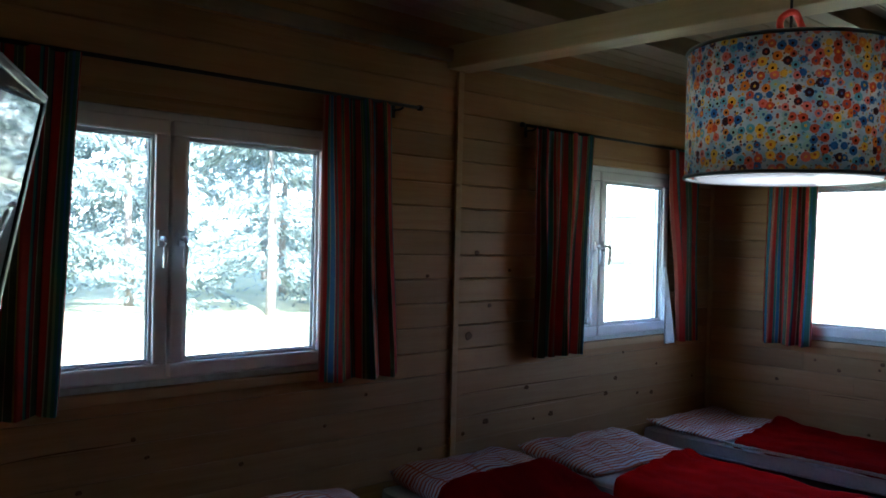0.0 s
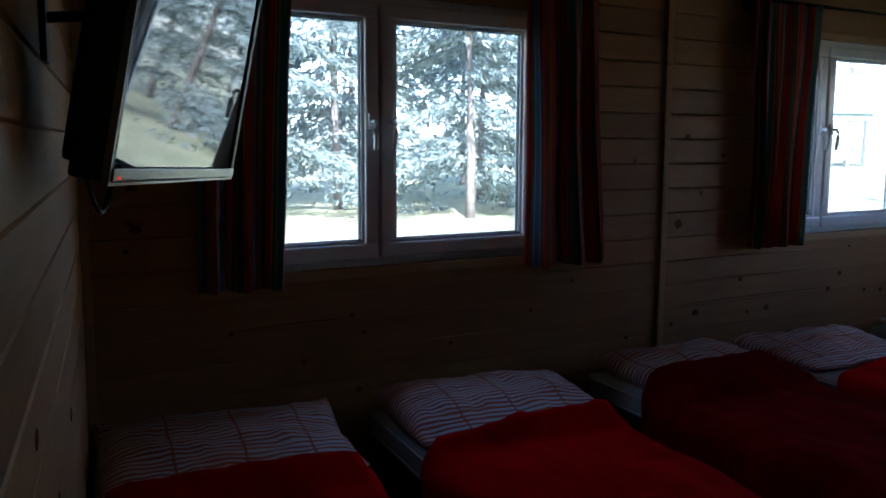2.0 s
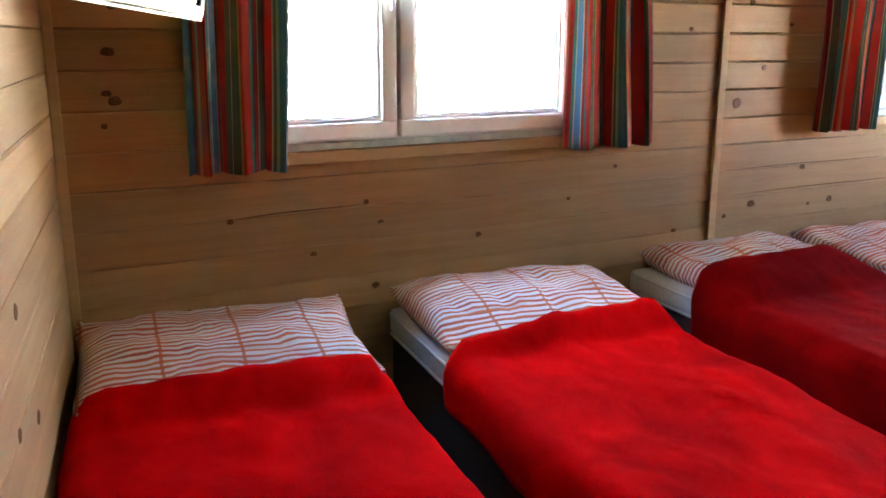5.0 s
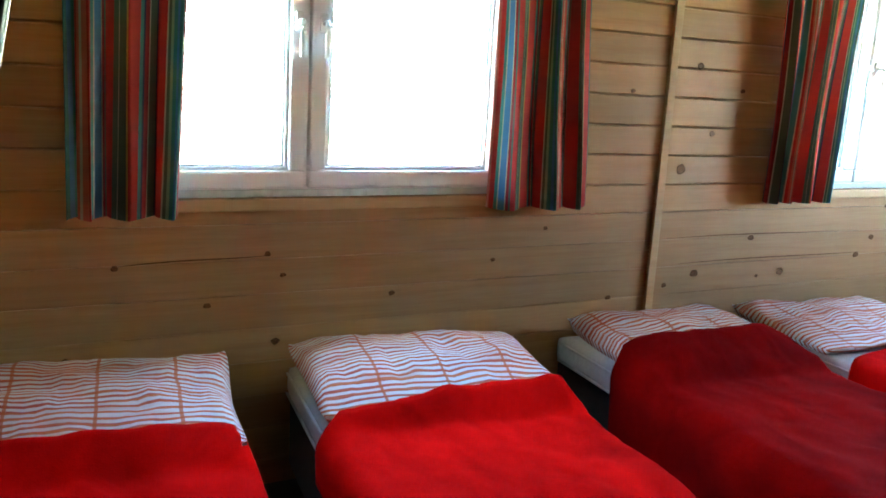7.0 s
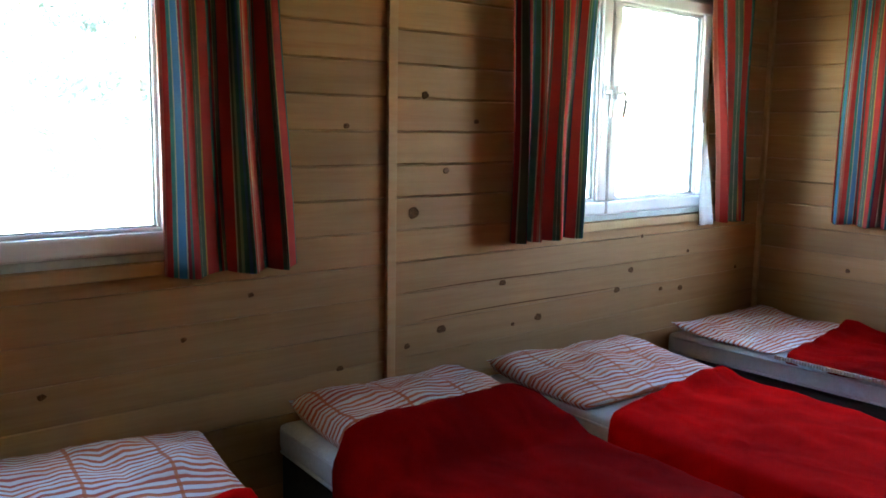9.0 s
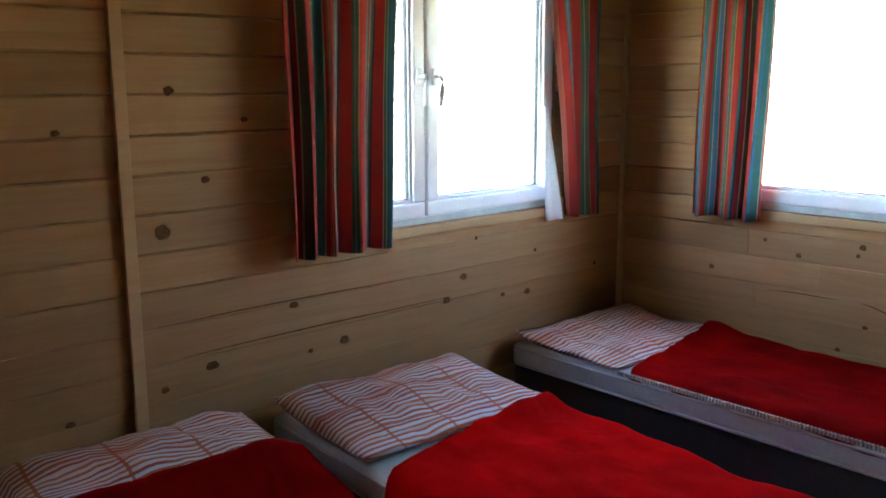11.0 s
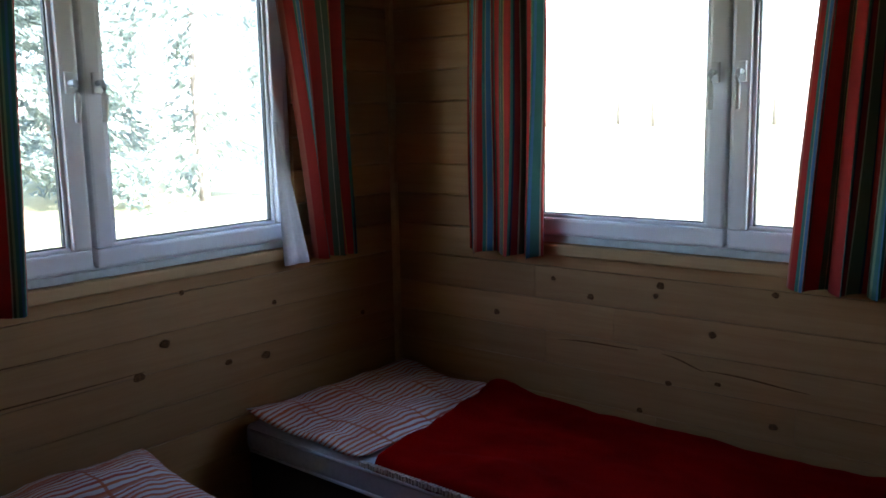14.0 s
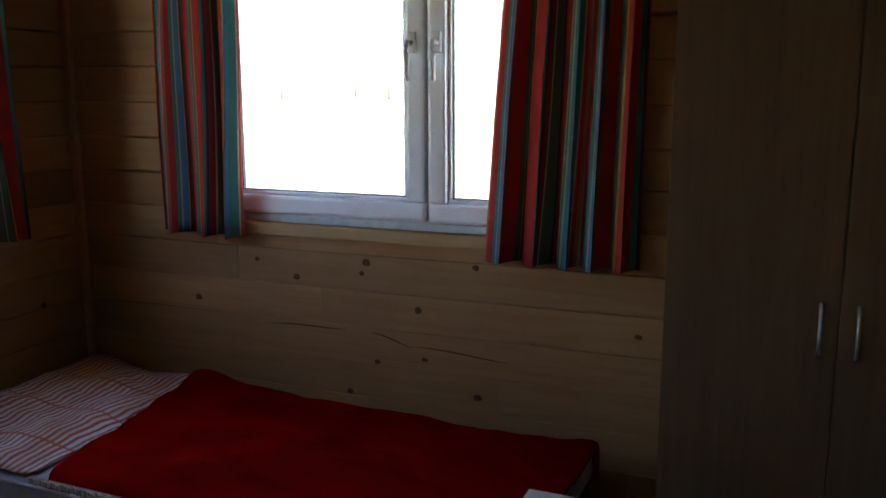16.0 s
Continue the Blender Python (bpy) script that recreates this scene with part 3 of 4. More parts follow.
def spread(w, l, drop, seed, cover, puff, slant, nx=48, ny=80):
    """A blanket over a mattress, w across, l long from y=0 towards -y; its sides fall by drop."""
    rnd = random.Random(seed)
    off = Vector((rnd.uniform(0, 50), rnd.uniform(0, 50), 5))
    bm = bmesh.new()
    half, r = w / 2, 0.05
    reach = half + drop
    rows = []
    for j in range(ny + 1):
        f = j / ny
        row = []
        for i in range(nx + 1):
            s = (-1 + 2 * i / nx) * reach
            a = abs(s)
            if a <= half - r:
                x, z = a, 0.0
            elif a <= half - r + r * math.pi / 2:
                th = (a - (half - r)) / r
                x, z = half - r + r * math.sin(th), -r + r * math.cos(th)
            else:
                x, z = half + 0.004, -r - (a - (half - r + r * math.pi / 2))
            x *= 1 if s >= 0 else -1
            bow = 0.03 * math.sin(2.2 * s + off.x) * (1 - f)
            run = (l + 0.13) * f
            y = -min(run, l + 0.004) + bow + slant * s * (1 - f) - 0.03 * max(0.0, a - half + 0.1) * 5 * (1 - f)
            n1 = noise.noise(Vector((x * 2.4, y * 1.8, 0)) + off)
            n2 = noise.noise(Vector((x * 8, y * 4.5, 2)) + off)
            n3 = noise.noise(Vector((x * 19, y * 12, 4)) + off)
            u, v = min(1.0, abs(x) / (BED_W / 2 - 0.01)), (0.335 - cover + y) / 0.345
            full = filling(u, v)
            lift = puff * (0.28 + 0.72 * full if abs(v) < 1 else 0.28 * max(0.0, 1 - (abs(v) - 1) * 5)) * (1 if u < 0.97 else 0.5) + 0.008 * full + 0.012 * math.exp(-((f * l) / 0.1) ** 2)
            z += n1 * 0.026 + n2 * 0.016 + n3 * 0.006 + lift - max(0.0, run - l)
            if a <= half - r:
                z = max(z, -0.003)
            if a > half:
                x += (0.012 * math.sin(y * 11 + off.y) + 0.012) * (1 if s > 0 else -1) * min(1, (a - half) / 0.06)
            row.append(bm.verts.new((x, y, max(z, -max(drop, 0.13) - 0.02))))
        rows.append(row)
    for a, d in zip(rows, rows[1:]):
        for i in range(nx):
            bm.faces.new((a[i], d[i], d[i + 1], a[i + 1]))
    return bm


BED_W, BED_L, MAT_TOP = 0.92, 2.15, 0.50


def bed(xc, yh, turn, seed, label, drop=0.16, lift=0.03, cover=0.56, puff=0.13, slant=0.15, fleece=None, with_fringe=False):
    """Head at yh; turn leaves it upright to the north wall. The pillow and blanket lie on it as things of their own."""
    m = pose(xc, yh, 0, 0, 0, turn)
    b_ = thing("bed", label, "bed", "row of single beds", m)
    h, L = BED_W / 2, BED_L
    part("divan", box(-h + 0.015, -L + 0.01, 0.09, h - 0.015, -0.005, 0.378, 0.015), DIVAN, b_, "dark fabric-covered bed base")
    part("mattress", box(-h, -L, 0.38, h, 0.0, MAT_TOP, 0.035), MATTRESS, b_, "white quilted mattress", True)
    for z in (0.397, 0.478):
        pipe = [(-h - 0.002, -L + 0.04, z), (-h - 0.002, -0.04, z)], [(h + 0.002, -L + 0.04, z), (h + 0.002, -0.04, z)]
        for p in pipe:
            part("piping", tube(p, 0.006, 6), MATTRESS, b_, "", True)
    for x in (-h + 0.08, h - 0.08):
        for y in (-0.1, -L + 0.1):
            part("leg", tube([(x, y, -0.012), (x, y, 0.092)], 0.022, 10, taper=[0.017, 0.022]), BLACK, b_)
    p = part("pillow", cushion(BED_W + (0.025 if cover > 0.5 else -0.05), 0.66, puff, seed, lift), PILLOW, None, "", True)
    p.matrix_world = m @ Matrix.Translation((0, -0.335, MAT_TOP + 0.003))
    tagged(p, "white cotton pillow with wavy red and orange stripes", "pillow", "striped pillows")
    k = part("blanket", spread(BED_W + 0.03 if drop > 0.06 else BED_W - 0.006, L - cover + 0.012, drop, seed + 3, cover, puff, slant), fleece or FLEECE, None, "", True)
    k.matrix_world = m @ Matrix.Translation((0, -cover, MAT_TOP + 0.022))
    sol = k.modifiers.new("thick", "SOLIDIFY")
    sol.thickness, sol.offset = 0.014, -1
    tagged(k, "plush dark red fleece blanket, part of the dark standing for shade, over a single bed" if fleece else "plush bright red fleece blanket spread over a single bed", "blanket", "red blankets")
    if with_fringe:
        fr = bmesh.new()
        n = 96
        for i in range(n):
            y = -cover - 0.04 - (L - cover - 0.1) * i / n
            add_box(fr, -h - 0.015 - 0.003 * (i % 3), y, MAT_TOP - 0.004, -h - 0.001, y + 0.008, MAT_TOP + 0.014)
        e = part("fringe", fr, FRINGE, k, "pale fringe on the blanket's edge")
        e.matrix_world = m
        tagged(e, kind="stuff")
    return b_


bed(0.52, NORTH - 0.10, -8, 21, "single bed with red blanket beside the television wall", lift=0.05, cover=0.575, slant=0.05)
bed(1.70, NORTH - 0.10, -7, 22, "single bed with red blanket and striped pillow, second in the row", cover=0.63, puff=0.14, slant=0.06)
bed(2.98, NORTH - 0.08, -5, 23, "single bed with red blanket under the wall batten", drop=0.32, cover=0.45, puff=0.128, slant=-0.02, fleece=FLEECE_DEEP_SHADED)
bed(4.035, NORTH - 0.08, -4, 24, "single bed with red blanket pushed close to its neighbour", drop=0.32, cover=0.71, puff=0.088, slant=0.13)
# the darker fleece colour here stands in for shade under the window sill
bed(5.44, NORTH - 0.06, -1.5, 25, "single bed along the side wall under the window", drop=0.02, lift=0.03, cover=0.63, puff=0.036, slant=0.08, fleece=FLEECE_DEEP_SHADED, with_fringe=True)


# ---- wardrobe ----
def wardrobe():
    x0, x1, y0, y1, z1 = 5.42, EAST - 0.004, -0.06, 0.775, 2.15
    w = thing("wardrobe", "tall oak-effect wardrobe with two closed doors", "wardrobe")
    part("body", box(x0 + 0.02, y0, 0.07, x1, y1, z1, 0.003), OAK, w)
    part("plinth", box(x0 + 0.05, y0 + 0.01, -0.012, x1 - 0.01, y1 - 0.01, 0.069), OAK, w)
    part("cornice", box(x0 - 0.012, y0 - 0.012, z1 + 0.001, x1, y1 + 0.012, z1 + 0.03, 0.006), OAK, w)
    mid = (y0 + y1) / 2
    for a, e, hy in ((mid + 0.002, y1 - 0.001, mid + 0.042), (y0 + 0.001, mid - 0.002, mid - 0.042)):
        d = part("door", box(x0, a, 0.08, x0 + 0.019, e, z1 - 0.004, 0.002), OAK, w)
        part("handle", tube([(x0 - 0.001, hy, 1.135), (x0 - 0.02, hy, 1.125), (x0 - 0.027, hy, 1.07), (x0 - 0.02, hy, 1.015), (x0 - 0.001, hy, 1.005)], 0.006, 10), STEEL, d, "curved satin steel handle", True)


wardrobe()


def side_table():
    t = thing("table", "small cream-topped table between bed and wardrobe", "table")
    x0, x1, y0, y1 = 4.30, 4.97, 0.28, 1.0
    part("tabletop", box(x0, y0, 0.722, x1, y1, 0.75, 0.006), TABLETOP, t)
    for a, e, f, h in ((x0 + 0.03, y0 + 0.03, x1 - 0.03, y0 + 0.05), (x0 + 0.03, y1 - 0.05, x1 - 0.03, y1 - 0.03)):
        part("apron", box(a, e, 0.64, f, h, 0.7215), TABLETOP, t)
    for x in (x0 + 0.05, x1 - 0.05):
        for y in (y0 + 0.05, y1 - 0.05):
            part("leg", box(x - 0.02, y - 0.02, -0.012, x + 0.02, y + 0.02, 0.7215, 0.003), TABLETOP, t)


side_table()


# ---- television on its wall arm ----
def television():
    m = pose(0.083, 1.615, 1.905, 0, 0, 60.6) @ pose(0, 0, 0, 10.7, 0, 0) @ pose(0, 0, 0, 0, 1.7, 0)  # local x along the screen, local -y out of it
    tv = thing("television", "flat black television with glossy screen tilted down on a wall arm", "television", "", m)
    w, h = 0.466, 0.283
    part("cabinet", box(-w, 0.0, -h, w, 0.062, h, 0.008), BLACK, tv)
    part("rear_hump", box(-w + 0.05, 0.062, -h + 0.02, w - 0.14, 0.098, h - 0.16, 0.015), BLACK, tv)
    part("bezel", ring(-w, -h, w, h, 0.018, -0.008, 0.001, 0.003), BLACK, tv)
    part("edge_strip", ring(-w - 0.004, -h - 0.004, w + 0.004, h + 0.004, 0.005, -0.009, 0.004, 0), SILVER, tv, "bright silver edge strip")
    part("screen", box(-w + 0.018, -0.003, -h + 0.018, w - 0.018, 0.0005, h - 0.018), SCREEN, tv, "dark mirror-like glossy screen")
    part("lower_bar", box(-w + 0.004, -0.013, -h + 0.004, w - 0.004, -0.0085, -h + 0.026, 0.002), SILVER, tv, "silver bar under the screen")
    part("power_light", box(-w + 0.03, -0.0145, -h + 0.008, -w + 0.034, -0.0128, -h + 0.012), LED, tv, "small red power light")
    return m


TVM = television()


def tv_arm():
    a = thing("tv_arm", "black steel folding television arm fixed to the wall", "wall mount")
    back = TVM @ Vector((-0.02, 0.12, 0.08))
    s = (back - Vector((CORNER_W, NORTH, 0))).dot(west_dir)
    foot = Vector((CORNER_W, NORTH, 0)) + west_dir * s
    foot.z = back.z
    inward = Vector((math.cos(radians(SKEW)), -math.sin(radians(SKEW)), 0))
    plate = box(-0.05, -0.014, -0.14, 0.05, -0.001, 0.14, 0.003)
    o = part("wall_plate", plate, BLACK, a)
    o.matrix_world = Matrix.Translation(foot) @ Matrix.Rotation(radians(90 - SKEW), 4, "Z")
    for dz in (-0.05, 0.05):
        part("arm", tube([foot + inward * 0.01 + Vector((0, 0, dz)), back + Vector((0, 0, dz * 0.6))], 0.012, 8), BLACK, a)
    pl = part("screen_plate", box(-0.12, 0.097, -0.1, 0.08, 0.125, 0.14, 0.002), BLACK, a)
    pl.matrix_world = TVM
    cb = thing("power_cable", "black cable looping below the television", "cable")
    e = TVM @ Vector((-0.436, 0.055, -0.264))
    pts = [e + west_dir * (0.03 * math.sin(k * math.tau / 16) * (1 - 0.2 * math.cos(k * math.tau / 16))) + inward * 0.004 * k + Vector((0, 0, -0.04 * (1 - math.cos(k * math.tau / 16)))) for k in range(17)]
    part("cord", tube(pts, 0.004, 8), BLACK, cb, "", True)


tv_arm()


# ---- pendant lamp ----
def pendant(x, y, zb, r=0.225, h=0.29):
    lamp = thing("pendant_lamp", "drum pendant lamp with a colourful flowered shade, switched on", "lamp")
    lamp.matrix_world = Matrix.Translation((x, y, zb))
    bm = bmesh.new()
    uvl = bm.loops.layers.uv.new("UVMap")
    n = 72
    lo = [bm.verts.new((r * math.cos(k * math.tau / n), r * math.sin(k * math.tau / n), 0)) for k in range(n)]
    hi = [bm.verts.new((r * math.cos(k * math.tau / n), r * math.sin(k * math.tau / n), h)) for k in range(n)]
    for k in range(n):
        f = bm.faces.new((lo[k], lo[(k + 1) % n], hi[(k + 1) % n], hi[k]))
        f.smooth = True
        for lp, (a, e) in zip(f.loops, ((k, 0), (k + 1, 0), (k + 1, h), (k, h))):
            lp[uvl].uv = (a / n * math.tau * r, e)
    sh = part("shade", bm, SHADE, lamp, "flower-printed cloth shade")
    sh.modifiers.new("thick", "SOLIDIFY").thickness = 0.003
    for z in (0.002, h - 0.002):
        part("rim", tube([(r * math.cos(k * math.tau / 48), r * math.sin(k * math.tau / 48), z) for k in range(49)], 0.0045, 6), SHADE, lamp, "", True)
    d = bmesh.new()
    bmesh.ops.create_cone(d, cap_ends=True, segments=64, radius1=r - 0.028, radius2=r - 0.024, depth=0.012, matrix=Matrix.Translation((0, 0, 0.004)))
    part("diffuser", d, ACRYL, lamp, "white acrylic diffuser")
    e = bmesh.new()
    for k in range(3):
        t = k * math.tau / 3
        tube([(0, 0, h - 0.01), ((r - 0.003) * math.cos(t), (r - 0.003) * math.sin(t), h - 0.006)], 0.003, 6, e)
    part("spider", e, IRON, lamp)
    part("cord", tube([(0, 0, h - 0.02), (0, 0, ROOM_H - zb - 0.02)], 0.0035, 8), BLACK, lamp)
    loop = [(0.026 * math.cos(k * math.tau / 24), 0.006 * math.sin(k * 0.8), h + 0.055 + 0.034 * math.sin(k * math.tau / 24)) for k in range(25)]
    o = part("cord_loop", tube(loop, 0.008, 8), RED_PLASTIC, lamp, "red plastic loop gathering the cord", True)
    o.rotation_euler = (0, 0, radians(-40))
    bulb = new("bulb_light", bpy.data.lights.new("bulb_light", "POINT"))
    bulb.parent, bulb.location = lamp, (0, 0, 0.15)
    bulb.data.energy, bulb.data.shadow_soft_size, bulb.data.color = 0.5, 0.03, (1.0, 0.95, 0.82)
    part("lamp_holder", tube([(0, 0, 0.19), (0, 0, h - 0.012)], 0.018, 14, taper=[0.02, 0.014]), PVC, lamp, "white lamp holder", True)
    part("ceiling_rose", tube([(0, 0, ROOM_H - zb - 0.04), (0, 0, ROOM_H - zb - 0.003)], 0.045, 24, taper=[0.03, 0.05]), PVC, lamp, "", True)


pendant(1.491, 0.559, 1.983)


# ---- outside: trees, shelter, sheds ----
def conifer(x, y, height, seed, spread_r=2.2, bare=1.6, n_branch=90):
    rnd = random.Random(seed)
    gz = -0.35 + min(max(0.0, math.hypot(x - 3, y) - 14) * 0.03, 3.0)
    t = thing("conifer", "tall green conifer with drooping branches on the lawn", "tree", "trees outside", Matrix.Translation((x, y, gz - 0.02)))
    tr = [(0.05 * math.sin(k * 1.3 + seed), 0.05 * math.cos(k + seed), height * k / 8) for k in range(9)]
    part("trunk", tube(tr, 0.1, 10, taper=[0.105 * (1 - k / 8.6) + 0.012 for k in range(9)]), BARK, t, "pale grey-brown trunk", True)
    vs, fs = [], []
    for _ in range(n_branch):
        f = rnd.random() ** 0.8
        z0 = bare + (height - bare) * f
        ln = spread_r * (1 - f) ** 0.8 * rnd.uniform(0.55, 1.1) + 0.25
        ang = rnd.uniform(0, math.tau)
        d = Vector((math.cos(ang), math.sin(ang), 0))
        side = Vector((-d.y, d.x, 0))
        for k in range(int((26 + 20 * ln) * (2.6 if n_branch > 60 else 1))):
            s = rnd.random() ** 0.7
            droop = -0.45 * ln * s * s + 0.15 * ln * s
            p = d * (ln * s) + Vector((0, 0, z0 + droop)) + side * rnd.gauss(0, 0.16 * ln * (0.4 + s * 0.5)) + Vector((0, 0, -abs(rnd.gauss(0, 0.09))))
            out = (d * rnd.uniform(0.2, 1) + side * rnd.uniform(-0.8, 0.8) + Vector((0, 0, rnd.uniform(-0.9, 0.1)))).normalized()
            up = out.cross(Vector((rnd.gauss(0, 1), rnd.gauss(0, 1), rnd.gauss(0, 1)))).normalized()
            a, w = (rnd.uniform(0.13, 0.27), rnd.uniform(0.018, 0.042)) if n_branch > 60 else (rnd.uniform(0.12, 0.26), rnd.uniform(0.02, 0.045))
            i = len(vs)
            vs += [p - up * w * 0.4, p + out * a * 0.55 - up * w, p + out * a, p + out * a * 0.55 + up * w]
            fs.append((i, i + 1, i + 2, i + 3))
    me = bpy.data.meshes.new("crown")
    me.from_pydata(vs, [], fs)
    me.materials.append(NEEDLES)
    cr = new("crown", me)
    cr.parent = t
    return t


for x, y, high, seed, wide, bare in ((10.1, 16.3, 11, 1, 2.9, 0.55), (8.3, 19.6, 12, 2, 2.9, 0.5), (13.6, 15.4, 11, 9, 3.0, 1.0), (5.6, 18.0, 11, 3, 2.7, 1.2), (13.2, 20.5, 12, 4, 2.9, 1.0),
                                     (2.6, 16.5, 10, 5, 2.5, 1.2), (18.5, 19.0, 12, 6, 3.0, 1.4), (11.2, 25.0, 13, 7, 3.2, 1.0), (6.4, 25.5, 13, 8, 3.2, 1.0), (16.0, 26.0, 13, 10, 3.2, 1.0)):
    conifer(x, y, high, seed, wide, bare, 130)
for i in range(14):
    conifer(-4 + 4.2 * i, 36 - 0.055 * (i - 5) ** 2 * 3, 14 + (i * 7) % 5, 20 + i, 3.6, 0.6, 60)
for i in range(7):
    conifer(46 + (i * 5) % 7, -14 + 6.0 * i, 15 + (i * 3) % 4, 40 + i, 3.8, 0.6, 60)


def bare_tree(x, y, height, seed):
    rnd = random.Random(seed)
    gz = -0.35 + min(max(0.0, math.hypot(x - 3, y) - 14) * 0.03, 3.0)
    t = thing("bare_tree", "slim pale trunk with thin leafless branches", "tree", "trunks at the wood's edge", Matrix.Translation((x, y, gz - 0.02)))
    part("trunk", tube([(0.12 * math.sin(k * 0.9 + seed), 0.1 * math.cos(k * 1.1 + seed), height * k / 8) for k in range(9)], 0.1, 8, taper=[0.13 * (1 - k / 9) + 0.01 for k in range(9)]), BIRCH, t, "", True)
    for _ in range(12):
        z = height * rnd.uniform(0.25, 0.95)
        a, ln = rnd.uniform(0, math.tau), rnd.uniform(0.6, 1.8)
        part("branch", tube([(0, 0, z), (ln * 0.5 * math.cos(a), ln * 0.5 * math.sin(a), z + 0.35 * ln), (ln * math.cos(a), ln * math.sin(a), z + 0.9 * ln)], 0.02, 5, taper=[0.03, 0.018, 0.006]), BIRCH, t)


for i in range(16):
    rnd = random.Random(100 + i)
    bare_tree(22 + rnd.uniform(0, 14), -6 + i * 1.5 + rnd.uniform(-0.6, 0.6), rnd.uniform(9, 13), i)


def shelter(x, y):
    gz = -0.36 + min(max(0.0, math.hypot(x - 3, y) - 14) * 0.03, 3.0)
    s = thing("carport", "open shelter on pale posts with a blue-grey roof", "shelter", "", pose(x, y, gz, 0, 0, -30))
    for px in (-2.4, 2.4):
        for py in (-1.6, 1.6):
            part("post", box(px - 0.06, py - 0.06, 0, px + 0.06, py + 0.06, 2.3), PAINTED, s)
    for sgn in (-1, 1):
        r = part("roof", box(-2.8, 0, 0, 2.8, 2.1, 0.06), ROOFING, s, "pale blue-grey sheet roof slope")
        r.matrix_local = Matrix.Translation((0, 0, 3.75)) @ Matrix.Rotation(radians(0 if sgn > 0 else 180), 4, "Z") @ Matrix.Rotation(radians(-33), 4, "X")
    part("beam", box(-2.7, -1.66, 2.3, 2.7, -1.54, 2.42), PAINTED, s), part("beam", box(-2.7, 1.54, 2.3, 2.7, 1.66, 2.42), PAINTED, s)
    bch = thing("bench", "pale wooden bench under the shelter", "bench", "", pose(x, y, gz, 0, 0, -30))
    part("seat", box(-0.9, -0.2, 0.42, 0.9, 0.2, 0.46), PAINTED, bch)
    for px in (-0.75, 0.75):
        part("leg", box(px - 0.05, -0.18, 0, px + 0.05, 0.18, 0.42), PAINTED, bch)


shelter(38.0, 27.0)

# ---- boards of the walls ----
BOARDS = {}


def board_mesh(length, ch=0.004):
    """A plank with edges chamfered by ch, which sets how open its joints look."""
    size = round(length, 3)
    key = (size, ch)
    if key not in BOARDS:
        t, h = 0.045, ROW - 0.0012
        prof = [(ch, 0.0), (h - ch, 0.0), (h, ch), (h, t), (0.0, t), (0.0, ch)]
        vs = [(0, y, z) for z, y in prof] + [(size, y, z) for z, y in prof]
        n = len(prof)
        fs = [tuple(range(n)), tuple(range(2 * n - 1, n - 1, -1))] + [(i, i + n, (i + 1) % n + n, (i + 1) % n) for i in range(n)]
        me = bpy.data.meshes.new("plank")
        me.from_pydata(vs, [], fs)
        bm = bmesh.new()
        bm.from_mesh(me)
        bmesh.ops.recalc_face_normals(bm, faces=bm.faces)
        bm.to_mesh(me)
        bm.free()
        me.materials.append(PINE)
        BOARDS[key] = me
    return BOARDS[key]


def boards(parent, x0, x1, cuts, holes, seed):
    """Rows of boards from x0 to x1, cut at each of cuts and left out over each hole; joints vary a little."""
    rnd = random.Random(seed)
    k = 0
    z = ROW0 - 11 * ROW
    while z < 2.98:
        if z > -0.14:
            spans = [(x0, x1)]
            for hx0, hx1, hz0, hz1 in holes:
                if z + ROW > hz0 + 0.015 and z < hz1 - 0.015:
                    for low, high in ((z, min(z + ROW, hz0)), (max(z, hz1), z + ROW)):
                        if 0.01 < high - low < ROW - 0.005:
                            o = new("plank", board_mesh(hx1 - hx0))
                            o.parent, o.location, o.scale = parent, (hx0, 0, low), (1, 1, (high - low) / ROW)
                    spans = [q for a, e in spans for q in ((a, min(e, hx0)), (max(a, hx1), e)) if q[1] - q[0] > 0.02]
            for c_ in cuts:
                spans = [q for a, e in spans for q in (((a, c_ - 0.001), (c_ + 0.001, e)) if a < c_ < e else ((a, e),))]
            if parent is wall_east and z < WIN_Z0:
                c_ = -rnd.uniform(0.9, 2.8)
                spans = [q for a, e in spans for q in (((a, c_ - 0.001), (c_ + 0.001, e)) if a < c_ < e else ((a, e),))]
            open_ = rnd.choice((0.0045, 0.0065, 0.0065)) if z > 1.0 else rnd.choice((0.002, 0.0025, 0.0035, 0.0045))
            for a, e in spans:
                o = new("plank", board_mesh(e - a, open_))
                o.parent = parent
                o.location = (a, rnd.uniform(-0.0012, 0.0012), z)
        z += ROW
        k += 1


boards(wall_north, CORNER_W - 0.3, EAST, [3.09], [hole(WIN_C1, -1), hole(WIN_C2, -1)], 5)
boards(wall_east, -NORTH, -SOUTH, [0.4], [hole(-WIN_C3, 1)], 6)
boards(wall_south, -EAST, -west_x(SOUTH), [-2.4], [], 8)
boards(wall_west, 0.0, WEST_LEN, [1.9], [], 7)


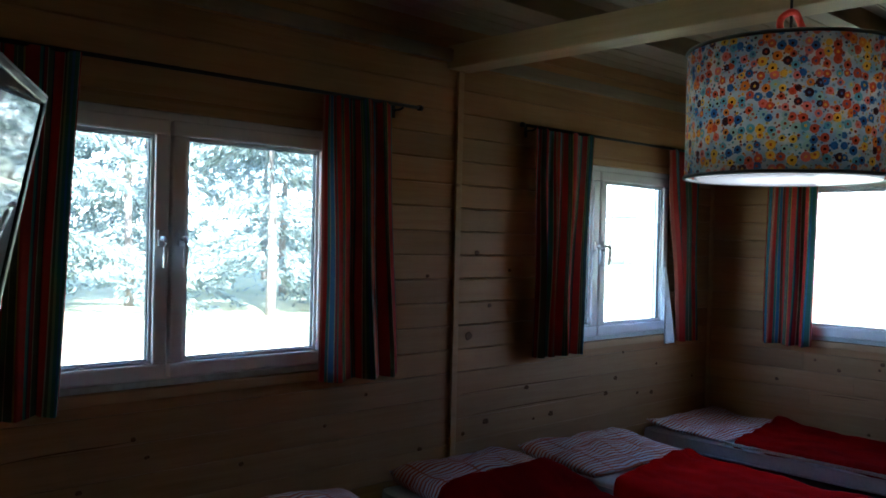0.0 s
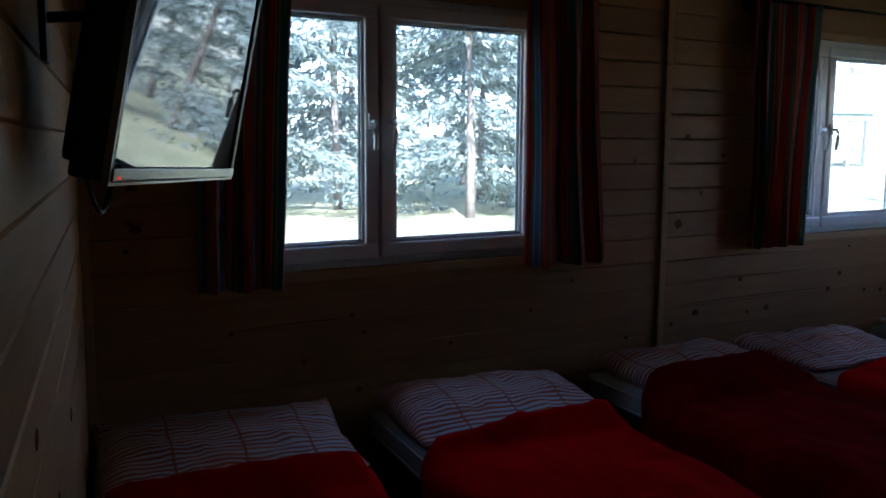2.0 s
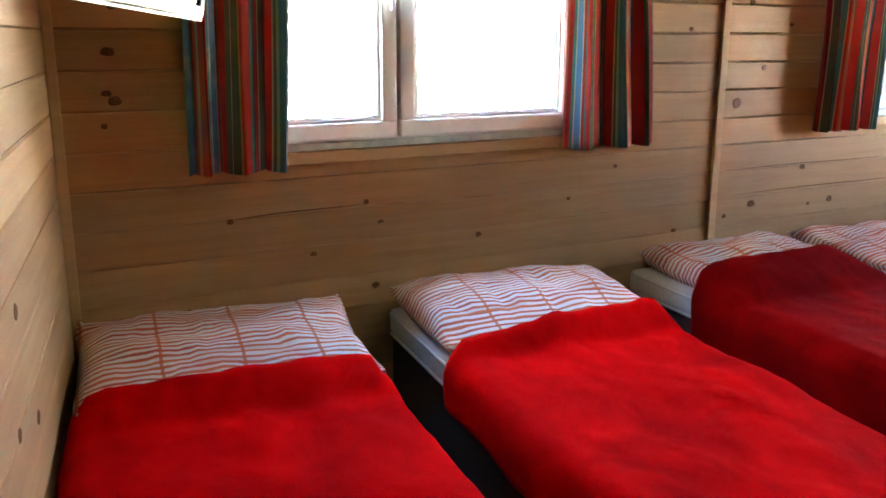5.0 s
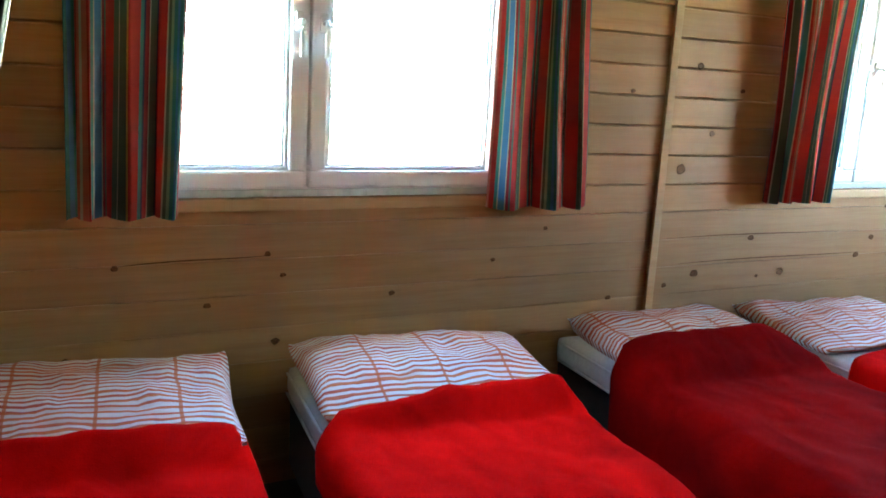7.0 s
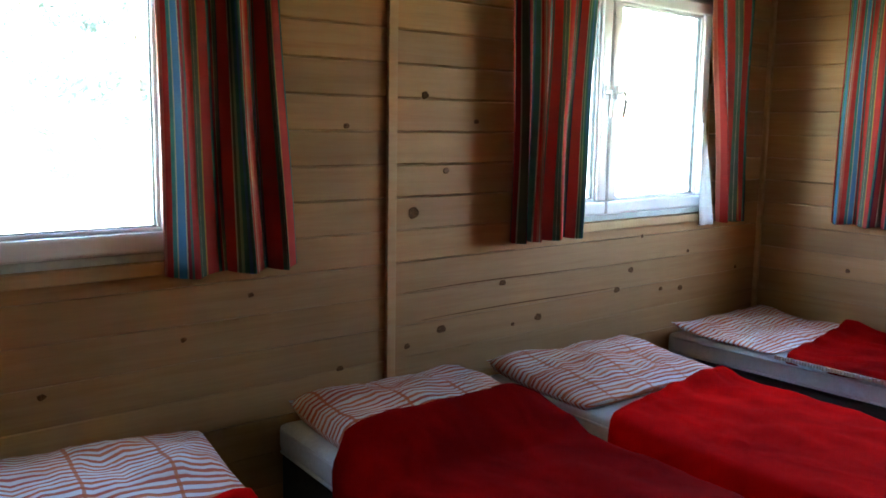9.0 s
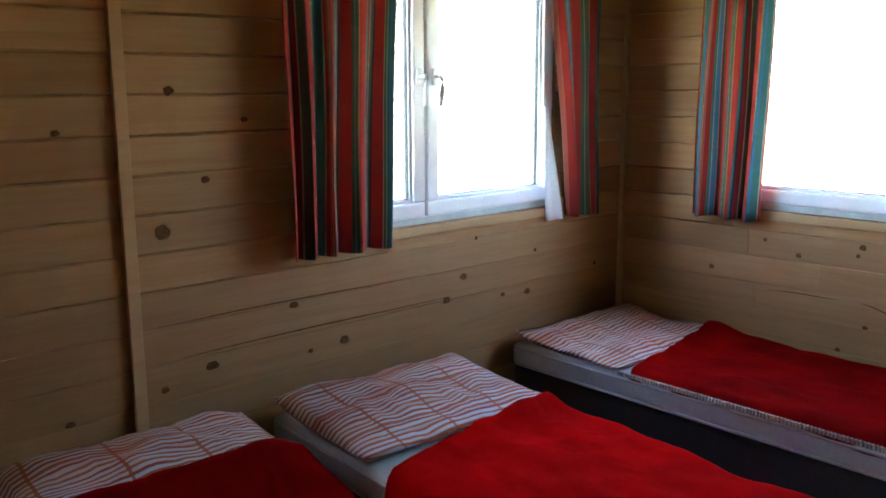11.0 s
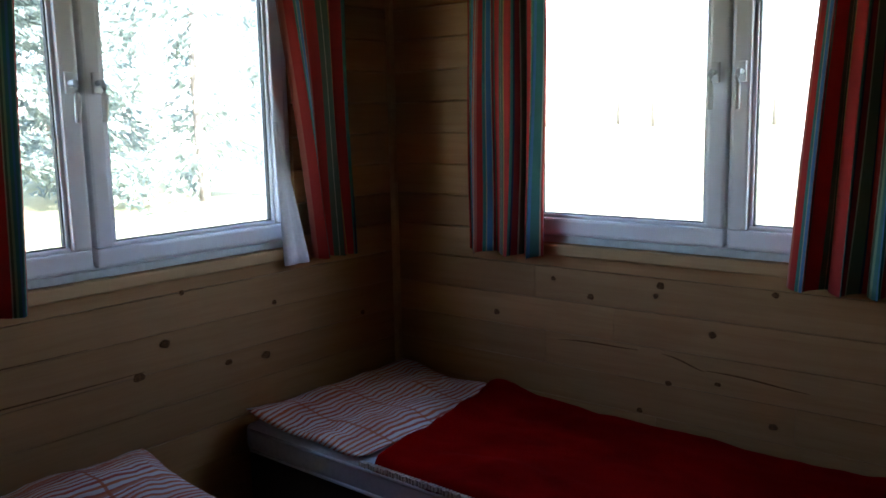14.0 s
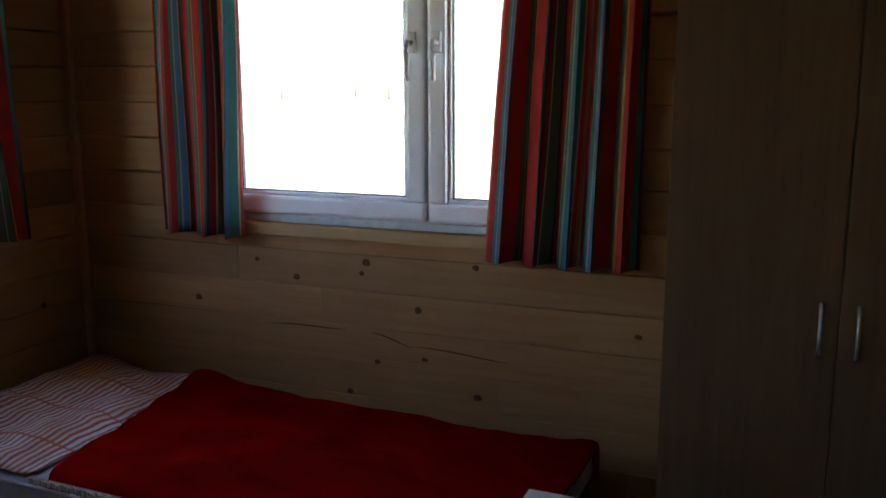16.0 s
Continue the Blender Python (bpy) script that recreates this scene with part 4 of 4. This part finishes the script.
def knot(parent, x, z, r):
    bm = bmesh.new()
    r *= 0.88
    n = 20
    rk = random.Random(int(x * 1000) + int(z * 777))
    long, turn = rk.uniform(0.95, 1.45), rk.uniform(0, 6)
    rim = [bm.verts.new((x + r * long * math.cos(k * math.tau / n) * (1 + 0.12 * math.sin(0.94 * k + turn)), -0.0002, z + r * 0.9 * math.sin(k * math.tau / n) * (1 + 0.12 * math.cos(1.26 * k + turn)))) for k in range(n)]
    top = [bm.verts.new((x + r * 0.8 * long * math.cos(k * math.tau / n), -0.0024, z + r * 0.7 * math.sin(k * math.tau / n))) for k in range(n)]
    for k in range(n):
        bm.faces.new((rim[k], rim[(k + 1) % n], top[(k + 1) % n], top[k]))
    bm.faces.new(top)
    bmesh.ops.recalc_face_normals(bm, faces=bm.faces)
    part("knot", bm, KNOT, parent)


for x, z, r in ((0.624, 0.907, 0.014), (1.175, 0.936, 0.014), (1.211, 0.585, 0.016), (3.174, 0.686, 0.016), (3.365, 0.735, 0.022), (3.981, 0.709, 0.022), (3.2, 1.259, 0.034),
                (1.701, 0.746, 0.013), (0.457, 0.579, 0.016), (4.577, 0.776, 0.02), (4.69, 0.873, 0.019), (5.15, 0.726, 0.019), (3.734, 0.904, 0.018), (3.375, 1.432, 0.016), (4.965, 0.74, 0.015), (2.862, 1.617, 0.014),
                (0.255, 1.364, 0.022), (0.231, 1.389, 0.014), (0.245, 1.526, 0.02), (0.27, 1.673, 0.015), (0.215, 1.279, 0.013), (0.947, 0.747, 0.013), (1.237, 0.85, 0.011), (2.442, 0.994, 0.012), (2.178, 0.863, 0.011),
                (2.833, 0.647, 0.014), (3.254, 1.748, 0.02), (3.546, 1.643, 0.014), (5.205, 0.935, 0.014), (4.773, 1.048, 0.013), (3.808, 0.696, 0.012), (3.768, 0.515, 0.016), (5.715, 0.795, 0.014)):
    knot(wall_north, x, z, r)
for x, z, r in ((4.32, 0.99, 0.024), (4.56, 0.66, 0.022), (4.88, 1.0, 0.026), (3.92, 1.25, 0.022), (4.13, 1.03, 0.02), (4.75, 0.77, 0.022), (5.03, 0.69, 0.024)):
    knot(wall_west, x, z, r)
for y, z, r in ((1.707, 0.862, 0.018), (1.874, 0.65, 0.013), (1.913, 1.023, 0.018), (2.21, 0.946, 0.016), (2.384, 1.003, 0.012), (1.682, 0.68, 0.011), (0.92, 0.846, 0.012), (1.479, 0.561, 0.014),
                (1.991, 0.52, 0.014), (1.487, 1.035, 0.013), (2.669, 0.827, 0.018), (1.932, 0.981, 0.012)):
    knot(wall_east, -y, z, r)


def crack(parent, x0, z0, x1, z1):
    """A drying split in a board: a dark sliver that tapers at both ends."""
    bm = bmesh.new()
    up, low = [], []
    for k in range(9):
        f = k / 8
        w = 0.0022 * math.sin(math.pi * f) + 0.0006
        x, z = x0 + (x1 - x0) * f, z0 + (z1 - z0) * f + 0.004 * math.sin(5 * f)
        up.append(bm.verts.new((x, -0.0026, z + w))), low.append(bm.verts.new((x, -0.0026, z - w)))
    for k in range(8):
        bm.faces.new((low[k], low[k + 1], up[k + 1], up[k]))
    geo = bmesh.ops.extrude_face_region(bm, geom=bm.faces[:])
    bmesh.ops.translate(bm, verts=[v for v in geo["geom"] if isinstance(v, bmesh.types.BMVert)], vec=(0, 0.0022, 0))
    bmesh.ops.recalc_face_normals(bm, faces=bm.faces)
    part("crack", bm, KNOT, parent)


for y0, z0, y1, z1 in ((2.36, 0.75, 2.0, 0.765), (1.9, 0.761, 1.73, 0.722), (1.73, 0.724, 1.36, 0.708)):
    crack(wall_east, -y0, z0, -y1, z1)
for x0, z0, x1, z1 in ((0.62, 0.912, 1.17, 0.932), (3.16, 0.921, 4.4, 0.923), (3.25, 0.790, 4.6, 0.795)):
    crack(wall_north, x0, z0, x1, z1)
